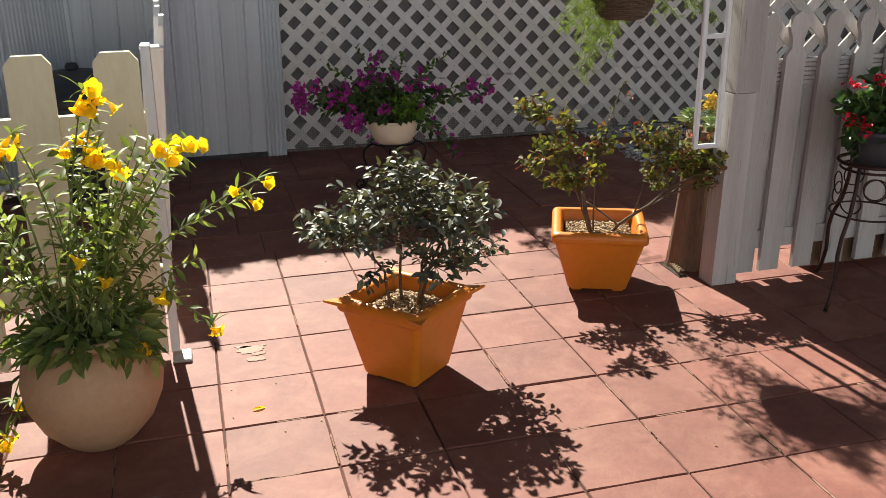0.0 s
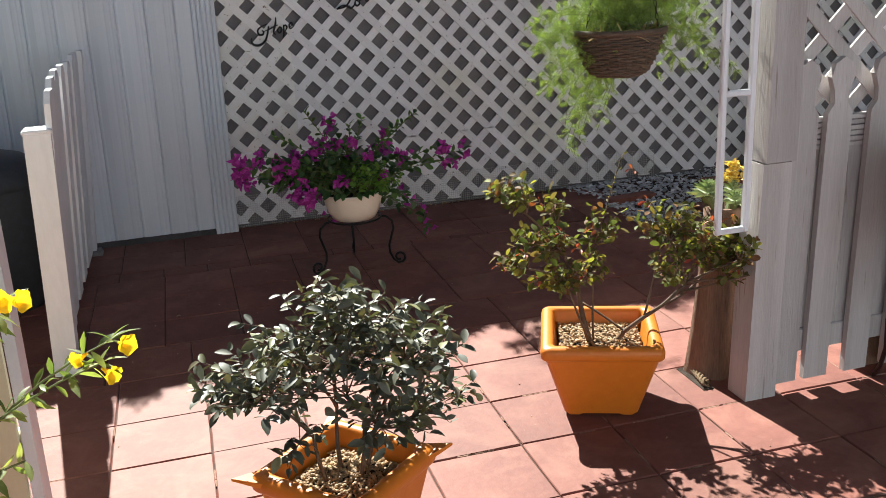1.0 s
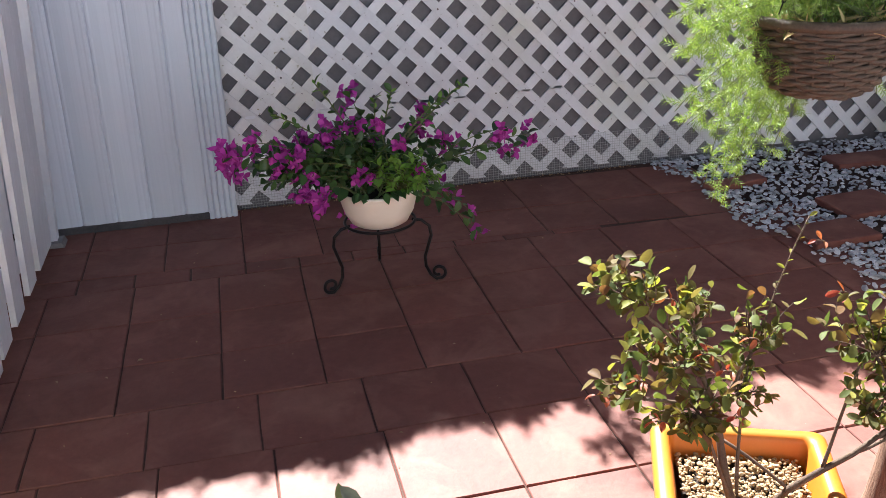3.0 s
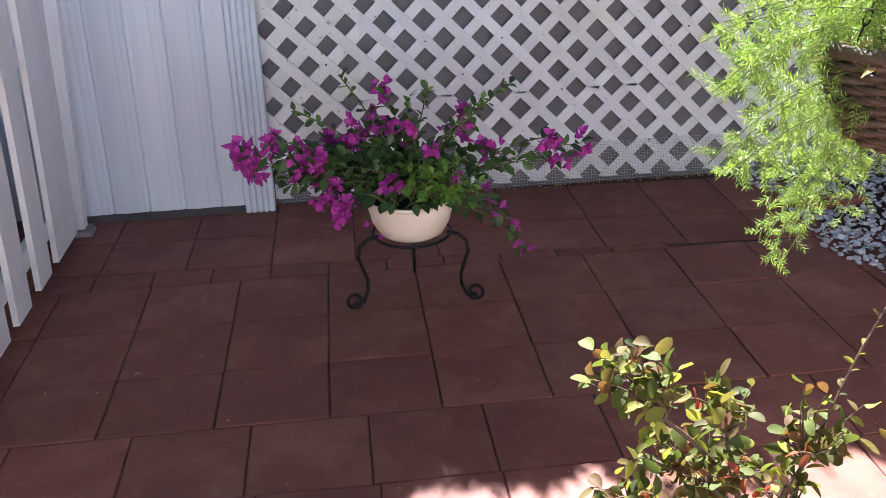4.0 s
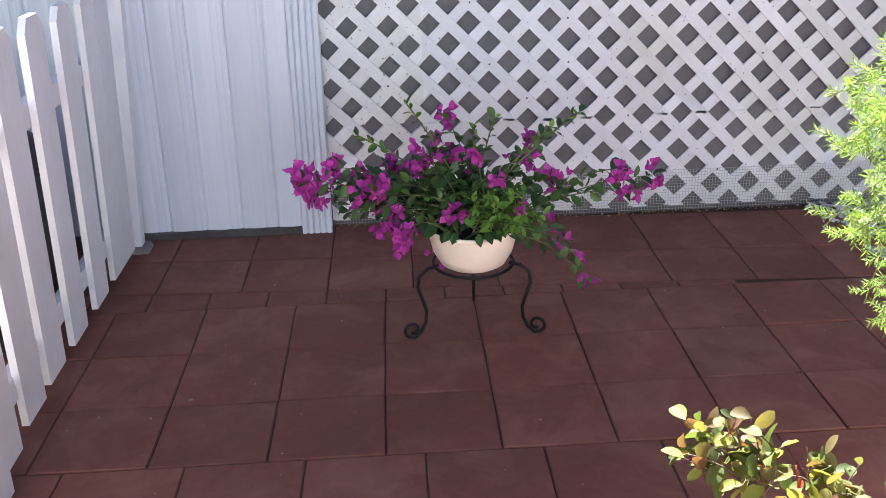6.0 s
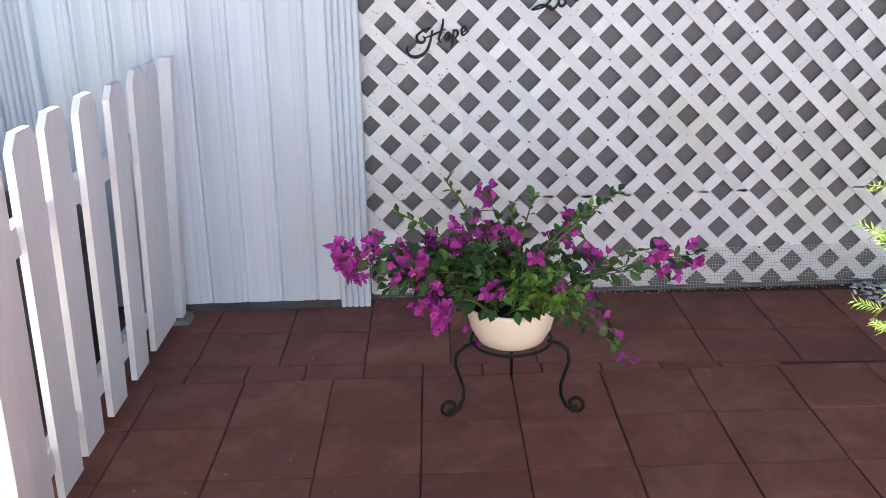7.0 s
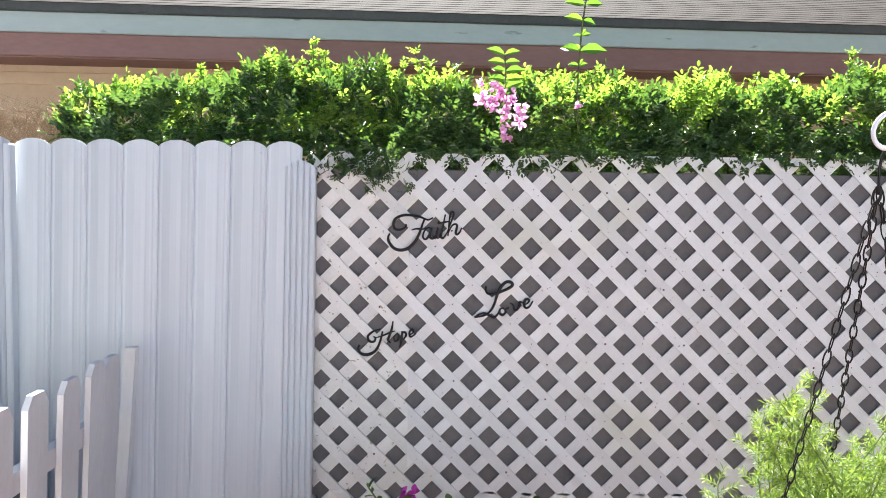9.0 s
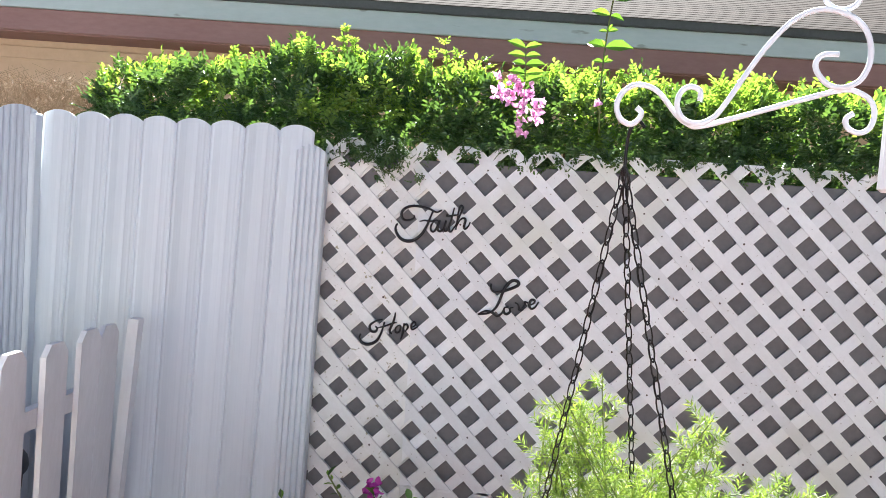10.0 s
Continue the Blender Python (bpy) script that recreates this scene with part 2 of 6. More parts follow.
L_STRAW = leafage("straw", [(0.42, 0.31, 0.14), (0.55, 0.43, 0.22), (0.3, 0.2, 0.09)], 0.2, 0.7, 0.2)
L_SUCC = leafage("succulent_leaf", [(0.2, 0.27, 0.13), (0.3, 0.36, 0.18)], 0.1, 0.5)
L_FLOWERRED = leafage("red_petal", [(0.5, 0.008, 0.03), (0.6, 0.02, 0.06)], 0.3, 0.5, 0.3)

# ---- shaping helpers ----


class Geo:
    """Vertices and faces of one mesh."""

    def __init__(self):
        self.v, self.f = [], []

    def add(self, vs, fs):
        k = len(self.v)
        self.v.extend(vs)
        self.f.extend([tuple(i + k for i in f) for f in fs])

    def box(self, lo, hi, c=0.004):
        """A box with chamfered edges."""
        x0, y0, z0 = lo
        x1, y1, z1 = hi
        vs = []
        for z, s in ((z0, 1), (z0 + c, 0), (z1 - c, 0), (z1, 1)):
            a = c * s
            vs += [(x0 + c + a, y0 + a, z), (x1 - c - a, y0 + a, z), (x1 - a, y0 + c + a, z), (x1 - a, y1 - c - a, z),
                   (x1 - c - a, y1 - a, z), (x0 + c + a, y1 - a, z), (x0 + a, y1 - c - a, z), (x0 + a, y0 + c + a, z)]
        fs = [tuple(range(7, -1, -1)), tuple(range(24, 32))]
        for r in range(3):
            for i in range(8):
                j = (i + 1) % 8
                fs.append((r * 8 + i, r * 8 + j, r * 8 + 8 + j, r * 8 + 8 + i))
        self.add(vs, fs)
        return self

    def tube(self, pts, rad, n=6, cap=True):
        """A round bar along pts; rad is one radius or one for each point."""
        pts = [Vector(p) for p in pts]
        rads = rad if isinstance(rad, (list, tuple)) else [rad] * len(pts)
        t = (pts[1] - pts[0]).normalized()
        u = t.orthogonal().normalized()
        vs, fs = [], []
        for i, p in enumerate(pts):
            d = (pts[min(i + 1, len(pts) - 1)] - pts[max(i - 1, 0)]).normalized()
            u = (u - d * u.dot(d))
            u = u.normalized() if u.length > 1e-6 else d.orthogonal().normalized()
            w = d.cross(u)
            for k in range(n):
                a = 2 * math.pi * k / n
                vs.append(tuple(p + (u * math.cos(a) + w * math.sin(a)) * rads[i]))
        for i in range(len(pts) - 1):
            for k in range(n):
                j = (k + 1) % n
                fs.append((i * n + k, i * n + j, (i + 1) * n + j, (i + 1) * n + k))
        if cap:
            fs.append(tuple(range(n - 1, -1, -1)))
            fs.append(tuple(range((len(pts) - 1) * n, len(pts) * n)))
        self.add(vs, fs)
        return self

    def lathe(self, profile, at=(0, 0, 0), n=32, wobble=0.0):
        vs, fs = [], []
        for r, z in profile:
            for k in range(n):
                a = 2 * math.pi * k / n
                q = r * (1 + wobble * math.sin(3 * a + 5 * z))
                vs.append((at[0] + q * math.cos(a), at[1] + q * math.sin(a), at[2] + z))
        for i in range(len(profile) - 1):
            for k in range(n):
                j = (k + 1) % n
                fs.append((i * n + k, i * n + j, (i + 1) * n + j, (i + 1) * n + k))
        self.add(vs, fs)
        return self

    def slab(self, outline, place, thick):
        """A flat outline (2D), put into space by place(u, v, w), w from 0 to thick."""
        k = len(outline)
        vs = [place(u, v, 0.0) for u, v in outline] + [place(u, v, thick) for u, v in outline]
        fs = [tuple(range(k - 1, -1, -1)), tuple(range(k, 2 * k))]
        fs += [(i, (i + 1) % k, k + (i + 1) % k, k + i) for i in range(k)]
        self.add(vs, fs)
        return self

    def leaf(self, base, way, normal, length, width, fold=0.15, round_=True):
        d = way.normalized()
        side = d.cross(normal)
        side = side.normalized() if side.length > 1e-5 else d.orthogonal().normalized()
        up = side.cross(d)
        b, t = base, base + d * length - up * (length * 0.12)
        if round_:
            h = up * (fold * width)
            rows = ((0.2, 0.34), (0.48, 0.5), (0.78, 0.36))
            left = [base + d * (length * a) + side * (width * b) + h * (b * 2) for a, b in rows]
            right = [base + d * (length * a) - side * (width * b) + h * (b * 2) for a, b in reversed(rows)]
            self.add([tuple(q) for q in [b] + left + [t] + right], [(0, 1, 2, 3, 4), (0, 4, 5, 6, 7)])
        else:
            p = base + d * length * 0.45
            h = up * (fold * width)
            self.add([tuple(q) for q in (b, p + side * width * 0.5 + h, t, p - side * width * 0.5 + h)], [(0, 1, 2), (0, 2, 3)])

    def blade(self, base, way, normal, length, width, fold=0.2, curl=0.15, blunt=0.5, twist=0.0):
        """A leaf with a midrib fold, a curl along its length and a round or pointed tip."""
        d = way.normalized()
        side = d.cross(normal)
        side = side.normalized() if side.length > 1e-5 else d.orthogonal().normalized()
        up = side.cross(d)
        vs = [tuple(base)]
        rows = ((0.14, 0.26), (0.36, 0.47), (0.62, 0.5), (0.85, 0.2 + 0.22 * blunt))
        for a, b in rows:
            c = base + d * (length * a) - up * (length * curl * a * a)
            e = side * (width * b) + up * (width * b * fold * 2 + width * twist * (a - 0.4))
            f = side * (-width * b) + up * (width * b * fold * 2 - width * twist * (a - 0.4))
            vs += [tuple(c + e), tuple(c), tuple(c + f)]
        vs.append(tuple(base + d * length - up * (length * curl)))
        fs = [(0, 2, 1), (0, 3, 2)]
        for k in range(3):
            q = 1 + 3 * k
            fs += [(q, q + 1, q + 4, q + 3), (q + 1, q + 2, q + 5, q + 4)]
        fs += [(10, 11, 13), (11, 12, 13)]
        self.add(vs, fs)

    def pebble(self, c, r, rng, flat=0.6):
        rot = Euler((rng.uniform(-0.5, 0.5), rng.uniform(-0.5, 0.5), rng.uniform(0, 6.3))).to_matrix()
        s = Vector((r * rng.uniform(0.8, 1.3), r * rng.uniform(0.6, 1.0), r * flat * rng.uniform(0.7, 1.1)))
        vs = [tuple(Vector(c) + rot @ Vector((p[0] * s.x, p[1] * s.y, p[2] * s.z))) for p in ICO]
        self.add(vs, ICO_F)

    def mesh(self, name, smooth=False):
        me = bpy.data.meshes.new(name)
        me.from_pydata([tuple(p) for p in self.v], [], self.f)
        if smooth:
            me.polygons.foreach_set("use_smooth", [True] * len(me.polygons))
        me.update()
        return me


_bm = bmesh.new()
bmesh.ops.create_icosphere(_bm, subdivisions=1, radius=1.0)
ICO = [tuple(v.co) for v in _bm.verts]
ICO_F = [tuple(v.index for v in f.verts) for f in _bm.faces]
_bm.free()


def part(name, geo, material, parent=None, label="", smooth=False, kind=""):
    ob = new(name, geo.mesh(name, smooth))
    ob.data.materials.append(material)
    if parent is not None:
        ob.parent = parent
        ob.matrix_parent_inverse = Matrix.Translation(-parent.location)
    return tagged(ob, label=label, kind=kind)


def thing(name, at, label, category, group="", kind=""):
    ob = new(name)
    ob.empty_display_size = 0.05
    ob.location = at
    return tagged(ob, label, category, group, kind)


def single(name, geo, material, label, category, smooth=False, kind="", group=""):
    ob = new(name, geo.mesh(name, smooth))
    ob.data.materials.append(material)
    return tagged(ob, label, category, group, kind)


def curve3(p0, p1, p2, n=10):
    p0, p1, p2 = Vector(p0), Vector(p1), Vector(p2)
    return [p0 * (1 - s) ** 2 + p1 * 2 * s * (1 - s) + p2 * s * s for s in (i / (n - 1) for i in range(n))]


def spiral(c, r0, r1, a0, a1, axis_u, axis_v, n=18):
    u, v, c = Vector(axis_u), Vector(axis_v), Vector(c)
    out = []
    for i in range(n):
        s = i / (n - 1)
        r, a = r0 + (r1 - r0) * s, radians(a0 + (a1 - a0) * s)
        out.append(c + u * (r * math.cos(a)) + v * (r * math.sin(a)))
    return out


def smooth_path(pts, n=5):
    """A smooth line through the given points."""
    pts = [Vector(p) for p in pts]
    q = [pts[0] * 2 - pts[1]] + pts + [pts[-1] * 2 - pts[-2]]
    out = []
    for i in range(1, len(q) - 2):
        a, b, c, d = q[i - 1], q[i], q[i + 1], q[i + 2]
        for k in range(n):
            t = k / n
            out.append((b * 2 + (c - a) * t + (a * 2 - b * 5 + c * 4 - d) * t * t + (b * 3 - a - c * 3 + d) * t ** 3) * 0.5)
    return out + [pts[-1]]


def clip_box(poly, x0, x1, y0, y1):
    """The part of a convex outline inside a rectangle."""
    for ax, lim, sgn in ((0, x0, 1), (0, x1, -1), (1, y0, 1), (1, y1, -1)):
        out = []
        for i, p in enumerate(poly):
            q = poly[(i + 1) % len(poly)]
            dp, dq = (p[ax] - lim) * sgn, (q[ax] - lim) * sgn
            if dp >= 0:
                out.append(p)
            if dp * dq < 0:
                s = dp / (dp - dq)
                out.append((p[0] + (q[0] - p[0]) * s, p[1] + (q[1] - p[1]) * s))
        poly = out
        if len(poly) < 3:
            return []
    return poly


def lattice_slats(parent, x0, x1, z0, z1, px, pz, period, width, place, thick, material):
    """Crossed slats at 45 degrees inside a rectangle; crossings lie at (px, pz) and every half period."""
    hw = width * 0.7071
    for sgn, layer in ((1, 0), (-1, 1)):
        base = px - sgn * pz
        k0 = math.floor((x0 - sgn * (z1 if sgn > 0 else z0) - base) / period) - 1
        k1 = math.ceil((x1 - sgn * (z0 if sgn > 0 else z1) - base) / period) + 1
        for k in range(int(k0), int(k1) + 1):
            c = base + k * period          # x - sgn * z on the slat's middle line
            poly = [(c + sgn * (z0 - 1) - hw, z0 - 1), (c + sgn * (z0 - 1) + hw, z0 - 1),
                    (c + sgn * (z1 + 1) + hw, z1 + 1), (c + sgn * (z1 + 1) - hw, z1 + 1)]
            poly = clip_box(poly, x0, x1, z0, z1)
            if len(poly) < 3:
                continue
            g = Geo().slab(poly, lambda u, v, w, q=layer: place(u, v, w + q * thick), thick)
            part("slat", g, material, parent)


# ---- setting: ground, walls, house ----
rng = random.Random(7)
LAT_Y = 5.985                       # front of the lattice wall
P = 0.1602                          # horizontal period of the lattice

ground = single("ground", Geo().box((-40, -30, -0.3), (40, 60, -0.06), 0.01), M_GROUND, "brown bare earth reaching to the horizon", "ground", kind="structure")
bed = single("paver_bed", Geo().box((-2.6, -1.6, -0.06), (2.72, 5.99, -0.006), 0.004), M_GROUT, "dark soil bed under the patio pavers", "ground", kind="structure")
single("gravel_base", Geo().box((2.72, 3.5, -0.06), (5.2, 5.99, -0.014), 0.004), M_GROUT, "dark soil under the white gravel", "ground", kind="structure")

# lattice wall
lattice = thing("wall_lattice", (1.5, LAT_Y, 0), "white painted wooden lattice wall over grey boards", "lattice wall", kind="structure")
part("backing_board", Geo().box((0.30, LAT_Y + 0.032, -0.06), (5.2, LAT_Y + 0.07, 1.79), 0.003), M_BACKING, lattice, "plain grey backing board")
front = lambda u, v, w: (u, LAT_Y + 0.016 - w, v)
back = lambda u, v, w: (u, LAT_Y + 0.026 - w, v)
lattice_slats(lattice, 0.95, 5.0, 0.425, 1.857, 1.458, 1.066, P, 0.0445, front, 0.008, M_LATTICE)
lattice_slats(lattice, 0.55, 5.0, 0.015, 0.425, 1.458, 1.068, P, 0.0445, back, 0.008, M_LATTICE)
lattice_slats(lattice, 0.55, 0.985, 0.425, 1.846, 1.465, 1.057, P, 0.0445, back, 0.005, M_LATTICE_OLD)
lattice_slats(lattice, 0.545, 0.951, 0.30, 1.862, 1.458, 1.066, P, 0.0445, lambda u, v, w: (u, LAT_Y + 0.014 - w, v), 0.007, M_LATTICE_OLD)
# nail heads and dark staples where slats cross
nails = Geo()
nr = random.Random(5)
for i in range(-12, 40):
    for j in range(-14, 14):
        x, z = 1.458 + (i + j) * P / 2, 1.066 + (i - j) * P / 2
        if not (0.56 < x < 4.2 and 0.03 < z < 1.84) or nr.random() > 0.62:
            continue
        x, z = x + nr.gauss(0, 0.007), z + nr.gauss(0, 0.007)
        q = nr.choice((0.0016, 0.002, 0.0022, 0.0026, 0.004))
        edge = [(x + q * nr.uniform(0.8, 1.2) * math.cos(a), z + q * nr.uniform(0.8, 1.3) * math.sin(a)) for a in (k * math.pi / 4 for k in range(8))]
        y = LAT_Y + (0.0 if z > 0.425 else 0.01)
        nails.slab(edge, lambda u, v, w, y=y: (u, y + 0.0004 - w, v), 0.0012)
part("nail_heads", nails, M_NAIL, lattice, "small dark rusty nail heads", kind="stuff")
# splintered slat ends along the seam between the two sheets
for k in range(56):
    lay_way = 1 if k % 2 else -1
    x = 1.458 - lay_way * (1.066 - 0.425) + (k // 2 - 8) * P
    if not 0.6 < x < 3.6 or nr.random() < 0.2:
        continue
    w, h = nr.uniform(0.022, 0.03), nr.uniform(0.004, 0.009)
    z = 0.425 + nr.gauss(0, 0.002)
    edge = [(x - w, z - h * 0.4), (x - w * 0.3, z - h * nr.random()), (x + w * 0.6, z - h), (x + w, z - h * 0.2), (x + w * 0.8, z + h), (x - w * 0.8, z + h)]
    part("slat_end", Geo().slab(edge, lambda u, v, w_: (u, LAT_Y - 0.0005 - w_, v), 0.003), M_LATTICE, lattice)
# wire netting along the foot
wire = Geo()
for i in range(15):
    z = 0.005 + i * 0.0125
    wire.box((0.56, LAT_Y - 0.004, z), (3.2, LAT_Y - 0.0025, z + 0.0011), 0.0003)
for i in range(212):
    x = 0.56 + i * 0.0125
    wire.box((x, LAT_Y - 0.0055, 0.0), (x + 0.0011, LAT_Y - 0.004, 0.181), 0.0003)
part("wire_netting", wire, M_WIRE, lattice, "pale square wire netting", kind="stuff")


def scallop_sheet(name, x0, n, w, z0, z1, label, shear=0.0, ribs=0, skin=None):
    """Upright ribbed vinyl pickets with rounded tops, along +x from x0, face towards -y, at the origin's depth."""
    root = thing(name, (0, 0, 0), label, "fence panel", kind="structure")
    for i in range(n):
        g = Geo()
        a = x0 + i * w
        prof = [(0.0, 0.010), (0.007, 0.0015), (0.013, 0.0), (0.02, 0.0016), (0.028, 0.0005), (w * 0.36, -0.003), (w * 0.55, -0.0018), (w - 0.058, 0.0), (w - 0.05, 0.002), (w - 0.042, 0.0003), (w - 0.03, 0.0),
                (w - 0.022, 0.0016), (w - 0.015, 0.0), (w - 0.007, 0.0015), (w, 0.010)]
        if ribs:
            prof = [(0.0, 0.014), (0.006, 0.0)]
            for q in range(ribs):
                e = 0.012 + (w - 0.024) * q / ribs
                f = (w - 0.024) / ribs
                prof += [(e + 0.15 * f, 0.0), (e + 0.4 * f, 0.007), (e + 0.6 * f, 0.007), (e + 0.85 * f, 0.0)]
            prof += [(w - 0.006, 0.0), (w, 0.014)]
        rows = 7
        vs = []
        for k in range(rows):
            for u, d in prof:
                top = z1 - 0.028 + 0.028 * math.sin(math.pi * min(max(u / w, 0.0), 1.0)) ** 0.7
                z = z0 + (top - z0) * k / (rows - 1)
                vs.append((a + u + shear * z, d, z))
        for u, d in prof:
            z = vs[(rows - 1) * len(prof) + prof.index((u, d))][2]
            vs.append((a + u + shear * z, d + 0.004, z))
        c = len(prof)
        fs = [(k * c + j, k * c + j + 1, (k + 1) * c + j + 1, (k + 1) * c + j) for k in range(rows) for j in range(c - 1)]
        g.add(vs, fs)
        part("vinyl_picket", g, skin or M_METAL, root)
    return root


panel = scallop_sheet("wall_panel", -0.70, 8, 0.1465, 0.022, 1.895, "white ribbed vinyl fence panel with scalloped top", 0.022)
panel.location = (0, 5.912, 0)
fl = Geo()
c0 = 0.425
prof = []
for i in range(5):
    b0 = c0 + i * 0.025
    prof += [(b0, 0.012), (b0 + 0.005, 0.002), (b0 + 0.0125, 0.0), (b0 + 0.02, 0.002)]
prof.append((c0 + 0.125, 0.012))
n = len(prof)
for z in (0.0, 0.6, 1.2, 1.78):
    fl.v += [(u + 0.012 * z, 5.895 + d, z) for u, d in prof]
fl.v += [(u + 0.021, 5.895 + d, 1.79 + 0.028 * math.sin(math.pi * (u - c0) / 0.125)) for u, d in prof]
for k in range(4):
    fl.f += [(k * n + j, k * n + j + 1, (k + 1) * n + j + 1, (k + 1) * n + j) for j in range(n - 1)]
single("wall_flute", fl, M_METAL, "narrow fluted white vinyl strip beside the lattice", "fence strip", kind="structure")
single("wall_flute_core", Geo().slab([(0.43, 0.0), (0.546, 0.0), (0.566, 1.785), (0.452, 1.785)], lambda u, v, w: (u, 5.935 + w, v), 0.045), M_METAL, "white core behind the fluted strip", "fence strip", kind="structure")
# dark strip that closes the gap below the panel
single("sill_dark", Geo().box((-0.66, 5.902, -0.01), (0.43, 5.98, 0.03), 0.004), M_DARKCEMENT, "dark concrete footing under the vinyl panel", "footing", kind="structure")
side = scallop_sheet("wall_side", -2.464, 16, 0.154, 0.03, 1.9, "white ribbed vinyl fence with scalloped top, blue shade in its colour", 0.0, 5, M_SIDE)
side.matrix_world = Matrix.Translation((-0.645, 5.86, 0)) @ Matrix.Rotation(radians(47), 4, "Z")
single("corner_post", Geo().box((-0.70, 5.84, 0.0), (-0.645, 5.90, 1.87), 0.006), M_METAL, "white vinyl corner post of the fence", "fence post", kind="structure")

# neighbour's house
house = thing("neighbour_house", (1, 9.2, 0), "tan stucco house with mint fascia and brown shingle roof", "house")
house_turn = radians(4.5)
part("wall", Geo().box((-9, 9.75, -0.06), (12, 10.0, 3.0), 0.01), M_STUCCO, house, "tan stucco wall")
part("wall_trim", Geo().box((-9, 9.72, 2.50), (12, 9.75, 2.60), 0.005), M_STUCCO, house)
part("soffit", Geo().box((-9, 9.27, 2.655), (12, 9.75, 2.68), 0.004), M_PINK, house, "pinkish brown soffit")
part("lower_fascia", Geo().box((-9, 9.225, 2.665), (12, 9.27, 2.835), 0.006), M_PINK, house, "dusty pink painted board")
part("fascia", Geo().box((-9, 9.19, 2.835), (12, 9.24, 2.985), 0.006), M_MINT, house, "weathered mint painted fascia board")
part("drip_edge", Geo().box((-9, 9.15, 2.985), (12, 9.26, 3.06), 0.008), M_DARKTRIM, house, "dark grey roof edge")
roof = part("roof_deck", Geo().slab([(9.20, 3.03), (13.5, 4.6), (13.5, 4.5), (9.20, 2.99)], lambda u, v, w: (-9 + w, u, v), 21.0), M_SHINGLE, house)
slope = math.atan2(1.57, 4.3)
for i in range(34):
    d = i * 0.105
    y, z = 9.13 + d * math.cos(slope), 3.045 + d * math.sin(slope)
    y2, z2 = y + 0.13 * math.cos(slope), z + 0.13 * math.sin(slope)
    part("shingle_course", Geo().slab([(y, z), (y2, z2 - 0.006), (y2, z2 + 0.001), (y, z + 0.004)], lambda u, v, w: (-9 + w, u, v), 21.0), M_SHINGLE, roof)

house.rotation_euler = (0, 0, house_turn)
house.location.y += 0.15

# unseen plain wall, added behind the camera to bounce sunlight onto the fences
single("wall_house", Geo().box((-6, -1.7, -0.06), (5.2, -1.5, 2.9), 0.01), M_BOUNCE_WALL, "unseen pale blue wall added behind the patio to bounce light", "wall", kind="structure")
# unseen side walls, added to hold sky light off the fences
single("wall_left", Geo().box((-2.95, -1.7, -0.06), (-2.75, 4.3, 2.9), 0.01), M_RIGHT, "unseen plain dull wall added to block sky light from the side", "wall", kind="structure")
single("wall_right", Geo().box((5.2, -1.7, -0.06), (5.4, 6.07, 2.9), 0.01), M_RIGHT, "unseen plain dull wall added to block sky light from the side", "wall", kind="structure")

# ---- side picket fence and open gate ----


def dogear(w, z0, z1, cut=0.035):
    return [(-w / 2, z0), (w / 2, z0), (w / 2, z1 - cut), (w / 2 - cut * 0.8, z1), (-w / 2 + cut * 0.8, z1), (-w / 2, z1 - cut)]


fence = thing("picket_fence", (-0.2, 4.9, 0), "low white painted picket fence with clipped tops", "picket fence")
LEAN_X, LEAN_Y = 0.095, -0.14            # the whole run leans inwards and sags towards its near end


def run_x(y):
    """Foot of the fence: it bends inwards at the near end."""
    return -0.2215 + 0.034 * min(1.0, max(0.0, (4.8 - y) / 0.5)) ** 1.4


for y, top_z in ((4.355, 1.06), (4.60, 1.078), (4.81, 1.085), (5.043, 1.082), (5.295, 1.072), (5.526, 1.084), (5.668, 1.08)):
    part("picket", Geo().slab(dogear(0.14, 0.035, top_z, 0.04), lambda u, v, w, y=y: (run_x(y) + LEAN_X * v - w, y + u + LEAN_Y * v, v), 0.021), M_WHITE, fence)
for z in (0.17, 0.82):
    bar = [(4.29, z - 0.036), (4.55, z - 0.036), (4.8, z - 0.036), (5.74, z - 0.036), (5.74, z + 0.036), (4.8, z + 0.036), (4.55, z + 0.036), (4.29, z + 0.036)]
    part("rail", Geo().slab(bar, lambda u, v, w: (run_x(u) - 0.0225 + LEAN_X * v - w, u + LEAN_Y * v, v), 0.036), M_WHITE, fence)
part("end_post", Geo().slab([(-0.255, 0.0), (-0.17, 0.0), (-0.11, 0.92), (-0.2, 0.92)], lambda u, v, w: (u, 4.20 + w - 0.07 * v, v), 0.085), M_WHITE, fence, "white painted square post")
part("post_cap", Geo().box((-0.205, 4.13, 0.92), (-0.105, 4.228, 0.935), 0.004), M_WHITE, fence)
part("far_post", Geo().slab([(-0.24, 0.0), (-0.195, 0.0), (-0.1, 1.07), (-0.145, 1.07)], lambda u, v, w: (u - 0.012, 5.79 + w - 0.05 * v, v), 0.05), M_WHITE, fence)
part("post_footing", Geo().slab([(-0.255, 0.0), (-0.175, 0.0), (-0.185, 0.022), (-0.245, 0.022)], lambda u, v, w: (u, 5.76 + w, v), 0.09), M_CEMENT, fence, "rough grey cement footing")

